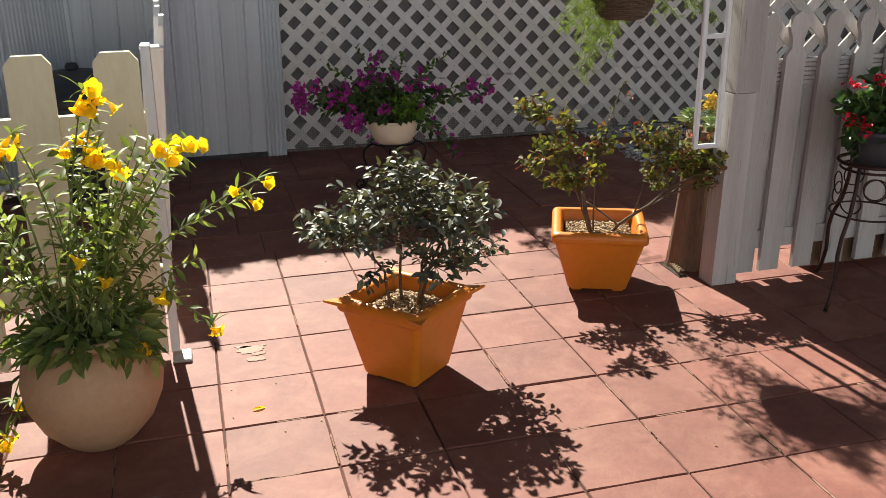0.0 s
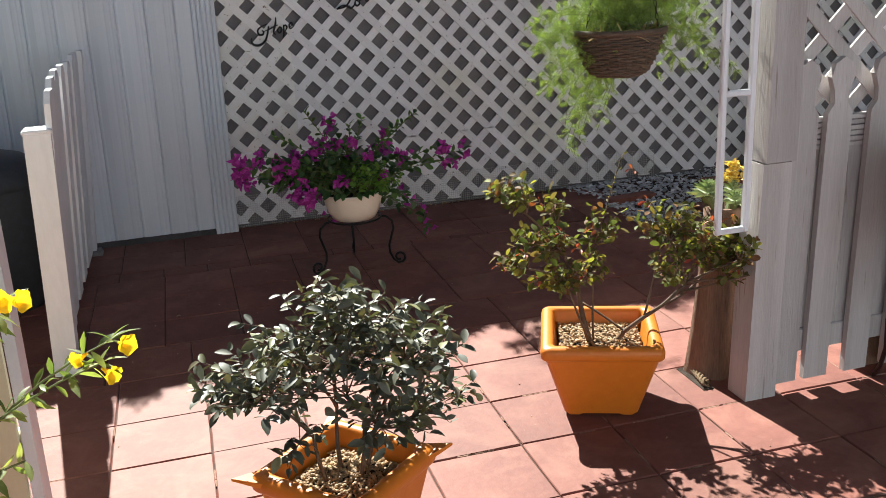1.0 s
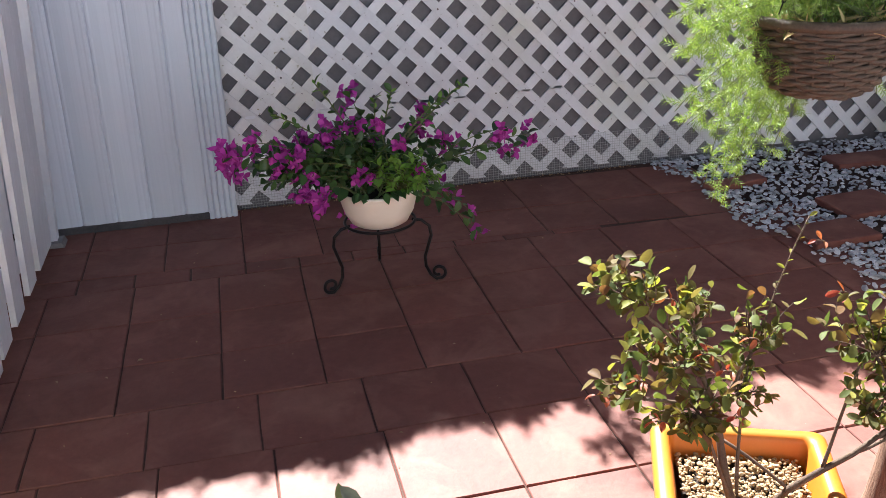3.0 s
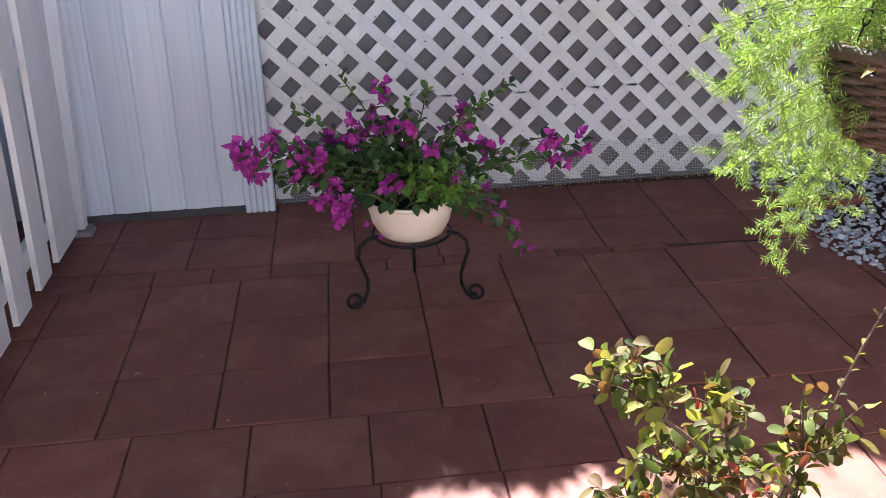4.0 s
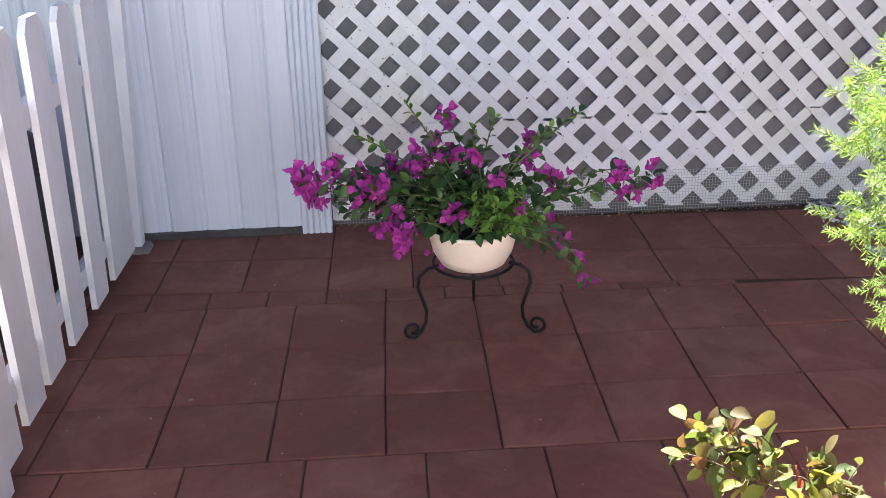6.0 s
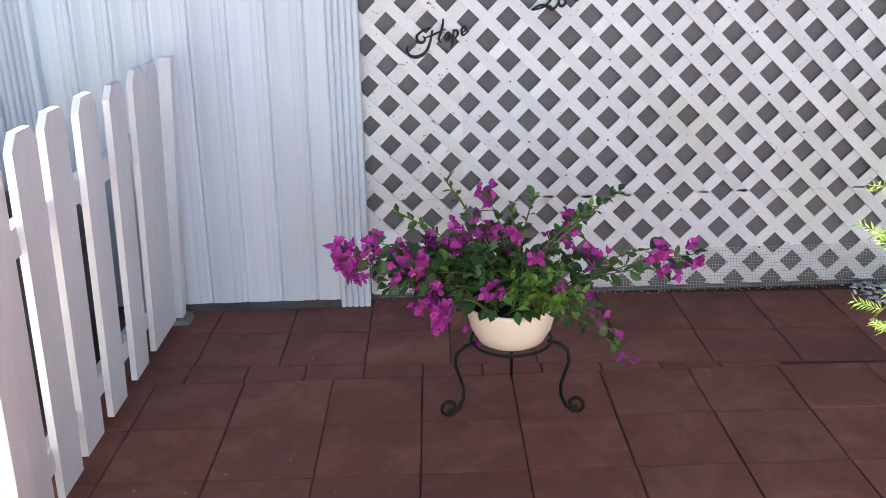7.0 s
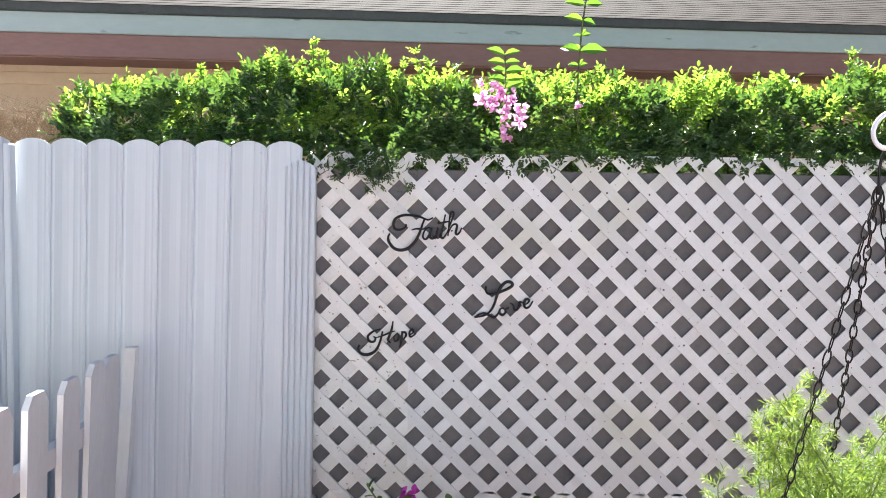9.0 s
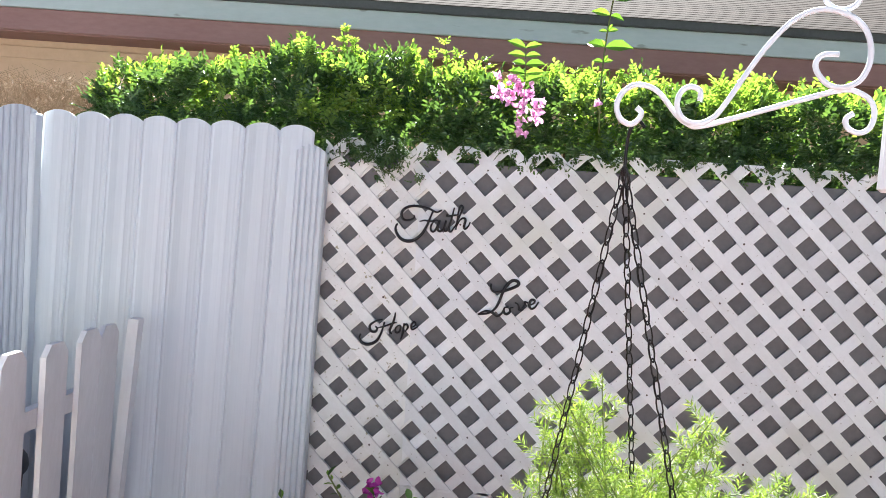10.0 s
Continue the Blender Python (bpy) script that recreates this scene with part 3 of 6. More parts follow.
gate = thing("garden_gate", (-0.4, 3.05, 0), "cream painted picket gate standing open", "gate")
for x in (-1.005, -0.75, -0.497, -0.243):
    part("picket", Geo().slab(dogear(0.135, 0.03, 1.055, 0.03), lambda u, v, w, x=x: (x + u + 0.015 * v, 3.05 + w, v), 0.022), M_CREAM, gate)
for z in (0.285, 0.81):
    part("rail", Geo().box((-1.03, 3.073, z - 0.05), (-0.16, 3.113, z + 0.05), 0.004), M_CREAM, gate)
part("end_stile", Geo().slab([(-0.178, 0.03), (-0.15, 0.03), (-0.135, 1.07), (-0.163, 1.07)], lambda u, v, w: (u + 0.012, 3.044 + w, v), 0.09), M_WHITE, gate)
part("latch_plate", Geo().box((-0.165, 3.0, 0.002), (-0.10, 3.09, 0.014), 0.004), M_WIRE, gate, "pale metal foot plate")

bin_ = thing("storage_bin", (-0.6, 5.2, 0), "round dark grey bin with domed lid behind the picket fence", "storage bin")
BIN = (-0.60, 5.2, -0.008)
part("body", Geo().lathe([(0.0, 0.0), (0.24, 0.0), (0.25, 0.02), (0.275, 0.3), (0.295, 0.56), (0.295, 0.585), (0.27, 0.585), (0.25, 0.5)], BIN, 36), M_BIN, bin_, smooth=True)
part("lid", Geo().lathe([(0.305, 0.565), (0.312, 0.575), (0.31, 0.6), (0.285, 0.635), (0.22, 0.68), (0.12, 0.71), (0.0, 0.72)], BIN, 36), M_BIN, bin_, "domed dark grey lid", smooth=True)
part("lid_knob", Geo().lathe([(0.0, 0.715), (0.03, 0.715), (0.034, 0.735), (0.025, 0.752), (0.0, 0.756)], BIN, 16), M_BIN, bin_, smooth=True)

# ---- square orange planters ----


def planter(at, turn, base, top, height, wing, label):
    root = thing("square_planter", at, label, "planter", "orange planters")
    m = Matrix.Rotation(radians(turn), 4, "Z")

    def rings(spec):
        g = Geo()
        cnt = 0
        for half, z, c in spec:
            k, c = half - 2 * c, 2 * c
            for q in range(4):                  # rounded corners, five points each
                sx, sy = ((1, -1), (1, 1), (-1, 1), (-1, -1))[q]
                for j in range(5):
                    a = radians(-90 + 90 * q + 22.5 * j)
                    g.v.append((sx * k + c * math.cos(a), sy * k + c * math.sin(a), z))
            cnt += 1
        for r in range(cnt - 1):
            for i in range(20):
                j = (i + 1) % 20
                g.f.append((r * 20 + i, r * 20 + j, r * 20 + 20 + j, r * 20 + 20 + i))
        return g, cnt

    def put(g):
        g.v = [tuple(m @ Vector(p) + Vector(at)) for p in g.v]
        return g
    b, t, h = base / 2, top / 2, height
    g, cnt = rings([(b, 0.014, 0.012), (b + (t - b) * 0.86, h - 0.045, 0.014), (b + (t - b) * 0.83 - 0.008, h - 0.045, 0.01), (b + (t - b) * 0.55 - 0.01, h * 0.6, 0.01)])
    g.f.append(tuple(range(19, -1, -1)))
    part("body", put(g), M_ORANGE, root, "tapered orange plastic body")
    g, cnt = rings([(t * 0.93, h - 0.046, 0.01), (t - 0.001, h - 0.043, 0.011), (t + 0.003, h - 0.036, 0.012), (t + 0.0035, h - 0.02, 0.012), (t + 0.001, h - 0.01, 0.012), (t - 0.006, h - 0.003, 0.011),
                    (t - 0.016, h, 0.011), (t - 0.027, h - 0.001, 0.01), (t - 0.034, h - 0.006, 0.01), (t - 0.038, h - 0.016, 0.009), (t - 0.042, h - 0.04, 0.008), (t - 0.05, h - 0.075, 0.008)])
    part("rim", put(g), M_ORANGE, root, "rolled orange rim", smooth=True)
    if wing:
        for sx in (-1, 1):
            for sy in (-1, 1):
                g = Geo()
                a, e = t - 0.05, t + wing
                q = [(sx * t, sy * a, h - 0.012), (sx * a, sy * t, h - 0.012), (sx * e, sy * e, h - 0.004), (sx * t, sy * a, h - 0.028), (sx * a, sy * t, h - 0.028), (sx * e, sy * e, h - 0.011)]
                g.add(q, [(0, 1, 2), (3, 5, 4), (0, 2, 5, 3), (1, 4, 5, 2), (0, 3, 4, 1)])
                part("corner_lip", put(g), M_ORANGE, root)
    for sx in (-1, 1):
        for sy in (-1, 1):
            g = Geo().box((sx * b * 0.7 - 0.022, sy * b * 0.7 - 0.022, 0.0), (sx * b * 0.7 + 0.022, sy * b * 0.7 + 0.022, 0.02), 0.004)
            part("foot", put(g), M_ORANGE, root)
    # soil with pebbles
    zs = h * 0.83
    q = (t - 0.055)
    soil = Geo()
    soil.v = [(-q, -q, zs - 0.012), (q, -q, zs - 0.012), (q, q, zs - 0.012), (-q, q, zs - 0.012), (-q * .8, -q * .8, zs - 0.06), (q * .8, -q * .8, zs - 0.06), (q * .8, q * .8, zs - 0.06), (-q * .8, q * .8, zs - 0.06)]
    soil.f = [(0, 1, 2, 3), (7, 6, 5, 4), (0, 4, 5, 1), (1, 5, 6, 2), (2, 6, 7, 3), (3, 7, 4, 0)]
    fill = thing("planter_soil", (at[0], at[1], at[2] + zs - 0.06), "dark potting soil in the orange planter", "soil")
    part("soil", put(soil), M_SOIL, fill)
    g = Geo()
    for _ in range(1300):
        x, y = rng.uniform(-q, q), rng.uniform(-q, q)
        g.pebble((x, y, zs - 0.006 + 0.012 * math.exp(-(x * x + y * y) / 0.01) + rng.uniform(-0.004, 0.006)), rng.uniform(0.003, 0.0075), rng, 0.7)
    single("planter_pebbles", put(g), M_TAN_PEBBLE, "tan pebbles covering the planter's soil", "pebbles", kind="stuff")
    return root


POT_A, POT_B = (0.598, 2.735, 0.0), (1.535, 3.285, 0.0)
planter(POT_A, 42, 0.215, 0.325, 0.285, 0.028, "square orange plastic planter with pointed corners, on red pavers")
planter(POT_B, -22.6, 0.235, 0.372, 0.268, 0.0, "square orange plastic planter with rolled rim, on red pavers")

# ---- plants ----


def lean(v, amount, r):
    return Vector((v.x + r.gauss(0, amount), v.y + r.gauss(0, amount), v.z + r.gauss(0, amount))).normalized()


def twig_leaves(g, pts, r, size, ratio, every, start=0.35, droop=0.0, spread=0.9, round_=True, flat=None, blunt=0.5):
    """Leaves along a twig, left and right in turn, with one at its tip."""
    tot = sum((pts[i + 1] - pts[i]).length for i in range(len(pts) - 1))
    count = max(2, int(tot * (1 - start) / every))
    for k in range(count + 1):
        s = start + (1 - start) * k / count
        f = s * (len(pts) - 1)
        i = min(int(f), len(pts) - 2)
        p = pts[i].lerp(pts[i + 1], f - i)
        d = (pts[i + 1] - pts[i]).normalized()
        a = k * 2.4 + r.uniform(-0.5, 0.5)
        u = d.orthogonal().normalized()
        w = d.cross(u)
        out = (u * math.cos(a) + w * math.sin(a)) * spread + d * r.uniform(0.3, 0.9) + Vector((0, 0, -droop))
        if flat is not None:            # leaves lie in level layers
            out.z *= flat
        nrm = lean(Vector((0, 0, 1)), flat if flat is not None else 0.5, r)
        ln = size * r.uniform(0.7, 1.2)
        g.blade(p, out, nrm, ln, ln * ratio * r.uniform(0.85, 1.15), r.uniform(0.05, 0.3), r.uniform(-0.05, 0.35), blunt, r.uniform(-0.3, 0.3))


def bush(r, fork, centre, radii, count, sag, leaves, stems, size, ratio, every, thick=0.0025, shell=0.5, round_=True, start=0.4, flat=None, blunt=0.5):
    """Twigs from a fork into an ellipsoid crown, with leaves on their outer parts."""
    tips = []
    for _ in range(count):
        d = Vector((r.gauss(0, 1), r.gauss(0, 1), r.gauss(0, 1))).normalized()
        k = shell + (1 - shell) * r.random() ** 0.6
        k *= r.uniform(0.86, 1.08)
        tip = Vector(centre) + Vector((d.x * radii[0], d.y * radii[1], d.z * radii[2])) * k
        mid = Vector(fork).lerp(tip, 0.5) + Vector((r.gauss(0, 0.02), r.gauss(0, 0.02), sag + r.gauss(0, 0.02)))
        pts = curve3(fork, mid, tip, 7)
        stems.tube(pts, [thick * (1.25 - 0.9 * i / 6) for i in range(7)], 4, False)
        twig_leaves(leaves, pts, r, size, ratio, every, start, 0.1, 0.9, round_, flat, blunt)
        tips.append(tip)
    return tips


# grey-green shrub
r = random.Random(11)
shrub = thing("grey_green_shrub", (POT_A[0], POT_A[1], 0.22), "small bushy shrub with grey-green glossy leaves", "shrub")
st, lv = Geo(), Geo()
base = Vector((POT_A[0], POT_A[1], 0.2))
forks = []
for dx, dy, dz in ((-0.07, -0.02, 0.17), (0.05, -0.03, 0.19), (0.0, 0.05, 0.2), (0.09, 0.03, 0.15)):
    f = base + Vector((dx, dy, dz))
    forks.append(f)
    b0 = base + Vector((dx * 0.5, dy * 0.5, 0))
    st.tube(curve3(b0, b0.lerp(f, 0.5) + Vector((r.gauss(0, 0.012), r.gauss(0, 0.012), 0)), f, 7), [0.0062, 0.006, 0.0056, 0.0052, 0.0048, 0.0046, 0.0044], 6)
for f, c, rad, k in ((forks[0], (0.40, 2.74, 0.53), (0.15, 0.17, 0.05), 27), (forks[1], (0.72, 2.68, 0.56), (0.18, 0.17, 0.06), 30), (forks[2], (0.60, 2.79, 0.645), (0.2, 0.17, 0.055), 34),
                     (forks[3], (0.85, 2.74, 0.43), (0.1, 0.13, 0.09), 24), (forks[2], (0.54, 2.72, 0.535), (0.22, 0.2, 0.045), 22), (forks[1], (0.70, 2.66, 0.42), (0.15, 0.11, 0.08), 28),
                     (forks[0], (0.48, 2.70, 0.40), (0.09, 0.1, 0.06), 10), (forks[2], (0.585, 2.73, 0.70), (0.08, 0.08, 0.035), 10), (forks[3], (0.80, 2.73, 0.61), (0.1, 0.12, 0.05), 14), (forks[2], (0.62, 2.95, 0.52), (0.2, 0.1, 0.06), 24), (forks[0], (0.42, 2.9, 0.48), (0.12, 0.1, 0.05), 13),
                     (forks[3], (0.82, 2.92, 0.47), (0.12, 0.1, 0.06), 14)):
    e = Vector(f).lerp(Vector(c) - Vector((0, 0, rad[2] * 0.5)), 0.7)
    st.tube(curve3(f, Vector(f).lerp(e, 0.5) + Vector((0, 0, 0.02)), e, 6), [0.0045, 0.0042, 0.004, 0.0037, 0.0034, 0.003], 5)
    bush(r, e, c, (rad[0] * 1.06, rad[1] * 1.05, rad[2] * 1.25), int(k * 0.9), 0.012, lv, st, 0.039, 0.44, 0.0135, 0.0015, 0.5, True, 0.3, 0.5, 0.4)
for x, y, z in ((0.575, 2.73, 0.755), (0.66, 2.76, 0.69), (0.76, 2.7, 0.675), (0.32, 2.72, 0.575), (0.28, 2.74, 0.53), (0.90, 2.7, 0.55), (0.42, 2.7, 0.64)):
    pts = curve3(base + Vector((0.02, 0, 0.25)), ((base.x + x) / 2, 2.72, z - 0.06), (x, y, z), 8)
    st.tube(pts, 0.002, 4, False)
    twig_leaves(lv, pts, r, 0.041, 0.48, 0.009, 0.6, flat=0.38, blunt=0.45)
part("branchwork", st, M_STEM, shrub, "thin brown stems", smooth=True, kind="stuff")
part("leaves", lv, L_SHRUB, shrub, "grey-green oval leaves", smooth=True, kind="stuff")

# bonsai-like plant with two crowns
r = random.Random(23)
bon = thing("potted_bonsai", (POT_B[0], POT_B[1], 0.21), "leggy shrub with yellow-green and some red leaves", "shrub")
st, lv, rl = Geo(), Geo(), Geo()
t0 = Vector((1.505, 3.27, 0.19))
t1 = Vector((1.475, 3.32, 0.40))
st.tube(curve3(t0, (1.47, 3.28, 0.29), t1, 9), [0.011, 0.011, 0.010, 0.010, 0.009, 0.009, 0.008, 0.008, 0.007], 7)
s0 = Vector((1.575, 3.25, 0.19))
s1 = Vector((1.60, 3.24, 0.255))
s2 = Vector((1.79, 3.20, 0.40))
st.tube([s0, (1.578, 3.247, 0.225), s1, (1.66, 3.225, 0.30), (1.72, 3.215, 0.335), s2], [0.008, 0.008, 0.0075, 0.007, 0.006, 0.005], 7)
st.tube(curve3(s1, (1.55, 3.30, 0.30), (1.49, 3.33, 0.34), 6), 0.004, 5)
for b0, b1, b2 in (((1.505, 3.27, 0.2), (1.44, 3.24, 0.32), (1.41, 3.27, 0.45)), ((1.51, 3.28, 0.22), (1.52, 3.32, 0.34), (1.55, 3.35, 0.5)), ((1.66, 3.225, 0.30), (1.70, 3.25, 0.38), (1.72, 3.24, 0.52)),
                   ((1.72, 3.215, 0.335), (1.80, 3.2, 0.36), (1.9, 3.2, 0.46)), ((1.76, 3.21, 0.37), (1.84, 3.16, 0.40), (1.95, 3.1, 0.44))):
    st.tube(curve3(b0, b1, b2, 7), [0.0045, 0.0043, 0.004, 0.0037, 0.0034, 0.003, 0.0027], 5)
for f, c, rad, k in ((t1, (1.255, 3.30, 0.755), (0.08, 0.07, 0.055), 17), (t1, (1.375, 3.30, 0.70), (0.06, 0.06, 0.035), 10), (t1, (1.36, 3.32, 0.58), (0.15, 0.11, 0.065), 30),
                     (t1, (1.40, 3.28, 0.47), (0.13, 0.11, 0.065), 28), (t1, (1.25, 3.29, 0.53), (0.07, 0.06, 0.035), 9), (t1, (1.57, 3.35, 0.585), (0.08, 0.07, 0.07), 18), (t1, (1.53, 3.33, 0.47), (0.1, 0.08, 0.06), 16),
                     (s2, (1.74, 3.24, 0.61), (0.12, 0.09, 0.075), 26), (s2, (1.88, 3.22, 0.53), (0.17, 0.11, 0.1), 46), (s2, (1.75, 3.22, 0.46), (0.1, 0.08, 0.08), 20), (s2, (2.0, 3.20, 0.49), (0.09, 0.07, 0.085), 27), (s2, (1.95, 3.08, 0.53), (0.05, 0.03, 0.04), 8), (s2, (1.92, 3.12, 0.45), (0.07, 0.04, 0.05), 10)):
    e = Vector(f).lerp(Vector(c) - Vector((0, 0, rad[2] * 0.4)), 0.8)
    st.tube(curve3(f, Vector(f).lerp(e, 0.5) + Vector((r.gauss(0, 0.02), 0, 0.01)), e, 6), [0.0055, 0.005, 0.0046, 0.0042, 0.0038, 0.0034], 5)
    bush(r, e, c, rad, k, 0.01, lv, st, 0.0305, 0.55, 0.0145, 0.0016, 0.42, True, 0.25, 0.8, 0.75)
sh = curve3((1.57, 3.35, 0.55), (1.585, 3.35, 0.66), (1.64, 3.34, 0.81), 8)
st.tube(sh, 0.0016, 4)
twig_leaves(lv, sh, r, 0.018, 0.4, 0.014, 0.3)
for c in ((1.20, 3.30, 0.515), (1.33, 3.3, 0.70), (1.44, 3.26, 0.55), (1.70, 3.30, 0.66), (1.86, 3.2, 0.55), (1.94, 3.2, 0.60), (1.45, 3.22, 0.47), (1.66, 3.335, 0.76), (1.26, 3.26, 0.56), (1.37, 3.22, 0.62), (1.30, 3.25, 0.47), (1.5, 3.28, 0.6), (1.78, 3.15, 0.5), (1.97, 3.12, 0.52), (1.83, 3.14, 0.62), (1.9, 3.1, 0.47)):
    pts = curve3(Vector(c) + Vector((0.04, 0.02, -0.03)), Vector(c) + Vector((0.02, 0, 0)), c, 5)
    st.tube(pts, 0.0015, 4)
    twig_leaves(rl, pts, r, 0.026, 0.45, 0.016, 0.5)
part("branchwork", st, M_STEM, bon, "bent brown stems", smooth=True, kind="stuff")
part("leaves", lv, L_MIXED, bon, "small yellow-green rounded leaves", smooth=True, kind="stuff")
part("red_leaves", rl, L_RED, bon, "young red leaves", kind="stuff")

# yellow bell bush in a round pot
ROUND = (-0.365, 2.575, 0.0)
pot = thing("round_pot", ROUND, "large round pale terracotta pot on the pavers", "pot")
part("body", Geo().lathe([(0.0, 0.0), (0.085, 0.0), (0.11, 0.02), (0.158, 0.075), (0.188, 0.145), (0.196, 0.205), (0.186, 0.262), (0.160, 0.312), (0.140, 0.33)], ROUND, 40), M_CLAY, pot, smooth=True)
part("rim", Geo().lathe([(0.140, 0.33), (0.156, 0.338), (0.160, 0.350), (0.154, 0.36), (0.142, 0.36), (0.134, 0.35), (0.130, 0.30)], ROUND, 40), M_CLAY, pot, smooth=True)
single("pot_soil", Geo().lathe([(0.0, 0.305), (0.08, 0.31), (0.134, 0.302), (0.13, 0.28), (0.0, 0.27)], ROUND, 24), M_SOIL, "dark soil in the round pot", "soil")


def trumpet(g, at, way, size, r):
    """A bell flower with five flared lobes."""
    d = way.normalized()
    u = d.orthogonal().normalized()
    w = d.cross(u)
    n = 20
    rings = [(0.0, 0.07), (0.2, 0.09), (0.42, 0.15), (0.68, 0.22), (0.86, 0.28)]
    ph, flare = r.uniform(0, 6.28), r.uniform(0.85, 1.15)
    vs, fs = [], []
    for s, q in rings:
        for k in range(n):
            a = 2 * math.pi * k / n
            f = q * (1 + 0.1 * s * math.cos(5 * a + ph))
            vs.append(tuple(at + d * (s * size) + (u * math.cos(a) + w * math.sin(a)) * (f * size)))
    for grow, back in ((0.42, 0.97), (0.56, 0.98)):
        for k in range(n):
            a = 2 * math.pi * k / n
            lobe = math.cos(5 * a + ph)
            q = grow * flare * (1 + 0.11 * lobe)
            s = back + 0.05 * math.sin(10 * a + ph * 3) - 0.06 * lobe * (grow - 0.3)
            vs.append(tuple(at + d * (s * size) + (u * math.cos(a) + w * math.sin(a)) * (q * size)))
    for i in range(6):
        for k in range(n):
            j = (k + 1) % n
            fs.append((i * n + k, i * n + j, (i + 1) * n + j, (i + 1) * n + k))
    g.add(vs, fs)


r = random.Random(31)
tec = thing("yellow_bell_bush", (ROUND[0], ROUND[1], 0.3), "leafy bush with yellow trumpet flowers", "flowering bush")
st, lv = Geo(), Geo()
heads = [(-0.27, 1.04), (-0.24, 1.02), (-0.47, 0.92), (-0.50, 0.90), (-0.34, 0.89), (-0.29, 0.90), (-0.26, 0.88), (-0.22, 0.84), (-0.12, 0.88), (-0.09, 0.88), (-0.03, 0.86), (0.11, 0.70), (0.14, 0.75),
         (-0.36, 0.62), (-0.12, 0.47), (-0.02, 0.33), (-0.21, 0.33), (-0.58, 0.17), (-0.60, 0.09), (-0.32, 0.53)]
root_at = Vector((ROUND[0], ROUND[1], 0.30))
for hx, hz in heads:
    y = 2.5 + r.uniform(-0.05, 0.06)
    tip = Vector((hx, y, hz))
    b0 = root_at + Vector((r.uniform(-0.07, 0.07), r.uniform(-0.07, 0.07), 0))
    mid = b0.lerp(tip, 0.5) + Vector(((hx - ROUND[0]) * -0.12, 0.05, 0.10 if hz > 0.4 else 0.22))
    pts = curve3(b0, mid, tip, 9)
    st.tube(pts, [0.005 - 0.0004 * i for i in range(9)], 5)
    twig_leaves(lv, pts, r, 0.047, 0.29, 0.016, 0.2, 0.3, 0.9, blunt=0.1)
    for k in range(r.choice((2, 3, 4, 4)) if hz > 0.8 else r.choice((1, 2))):
        d = Vector((r.uniform(-0.6, 1.0), r.uniform(-1.0, 0.1), r.uniform(-0.9, 0.25)))
        one = Geo()
        trumpet(one, tip + Vector((r.gauss(0, 0.012), r.gauss(0, 0.012), r.gauss(0, 0.01))), d, r.uniform(0.032, 0.042), r)
        part("flower", one, L_YELLOW, tec, smooth=True)
    for k in range(5):
        lv.blade(tip, Vector((r.gauss(0, 1), r.gauss(0, 1), r.uniform(0, 1.4))), Vector((0, 0, 1)), r.uniform(0.04, 0.07), 0.011, 0.2, 0.3, 0.0)
for k in range(42):
    tip = root_at + Vector((r.uniform(-0.37, 0.33), r.uniform(-0.2, 0.16), r.uniform(0.04, 0.58)))
    pts = curve3(root_at + Vector((r.uniform(-0.08, 0.08), r.uniform(-0.08, 0.08), 0)), root_at.lerp(tip, 0.5) + Vector((0, 0, 0.08)), tip, 7)
    st.tube(pts, 0.0022, 4, False)
    twig_leaves(lv, pts, r, 0.05, 0.3, 0.017, 0.3, 0.35, 0.9, blunt=0.1)
for k in range(16):
    a = r.uniform(0, 6.28)
    tip = root_at + Vector((0.19 * math.cos(a), 0.19 * math.sin(a) - 0.03, r.uniform(-0.05, 0.05)))
    pts = curve3(root_at, root_at.lerp(tip, 0.5) + Vector((0, 0, 0.1)), tip, 7)
    twig_leaves(lv, pts, r, 0.06, 0.4, 0.015, 0.35, 0.5, 0.8, blunt=0.1)
for k in range(260):
    a, q = r.uniform(0, 6.28), 0.17 * r.random() ** 0.5
    p = root_at + Vector((q * math.cos(a), q * math.sin(a), 0.04 + 0.1 * r.random() * (1.1 - q / 0.17)))
    lv.blade(p, Vector((math.cos(a), math.sin(a), r.uniform(-0.5, 0.5))), lean(Vector((0, -0.2, 1)), 0.5, r), r.uniform(0.05, 0.08), r.uniform(0.018, 0.028), 0.2, 0.3, 0.1)
part("branchwork", st, M_GREENSTEM, tec, "thin green-brown stems", smooth=True, kind="stuff")
part("leaves", lv, L_TECOMA, tec, "narrow green leaves", smooth=True, kind="stuff")

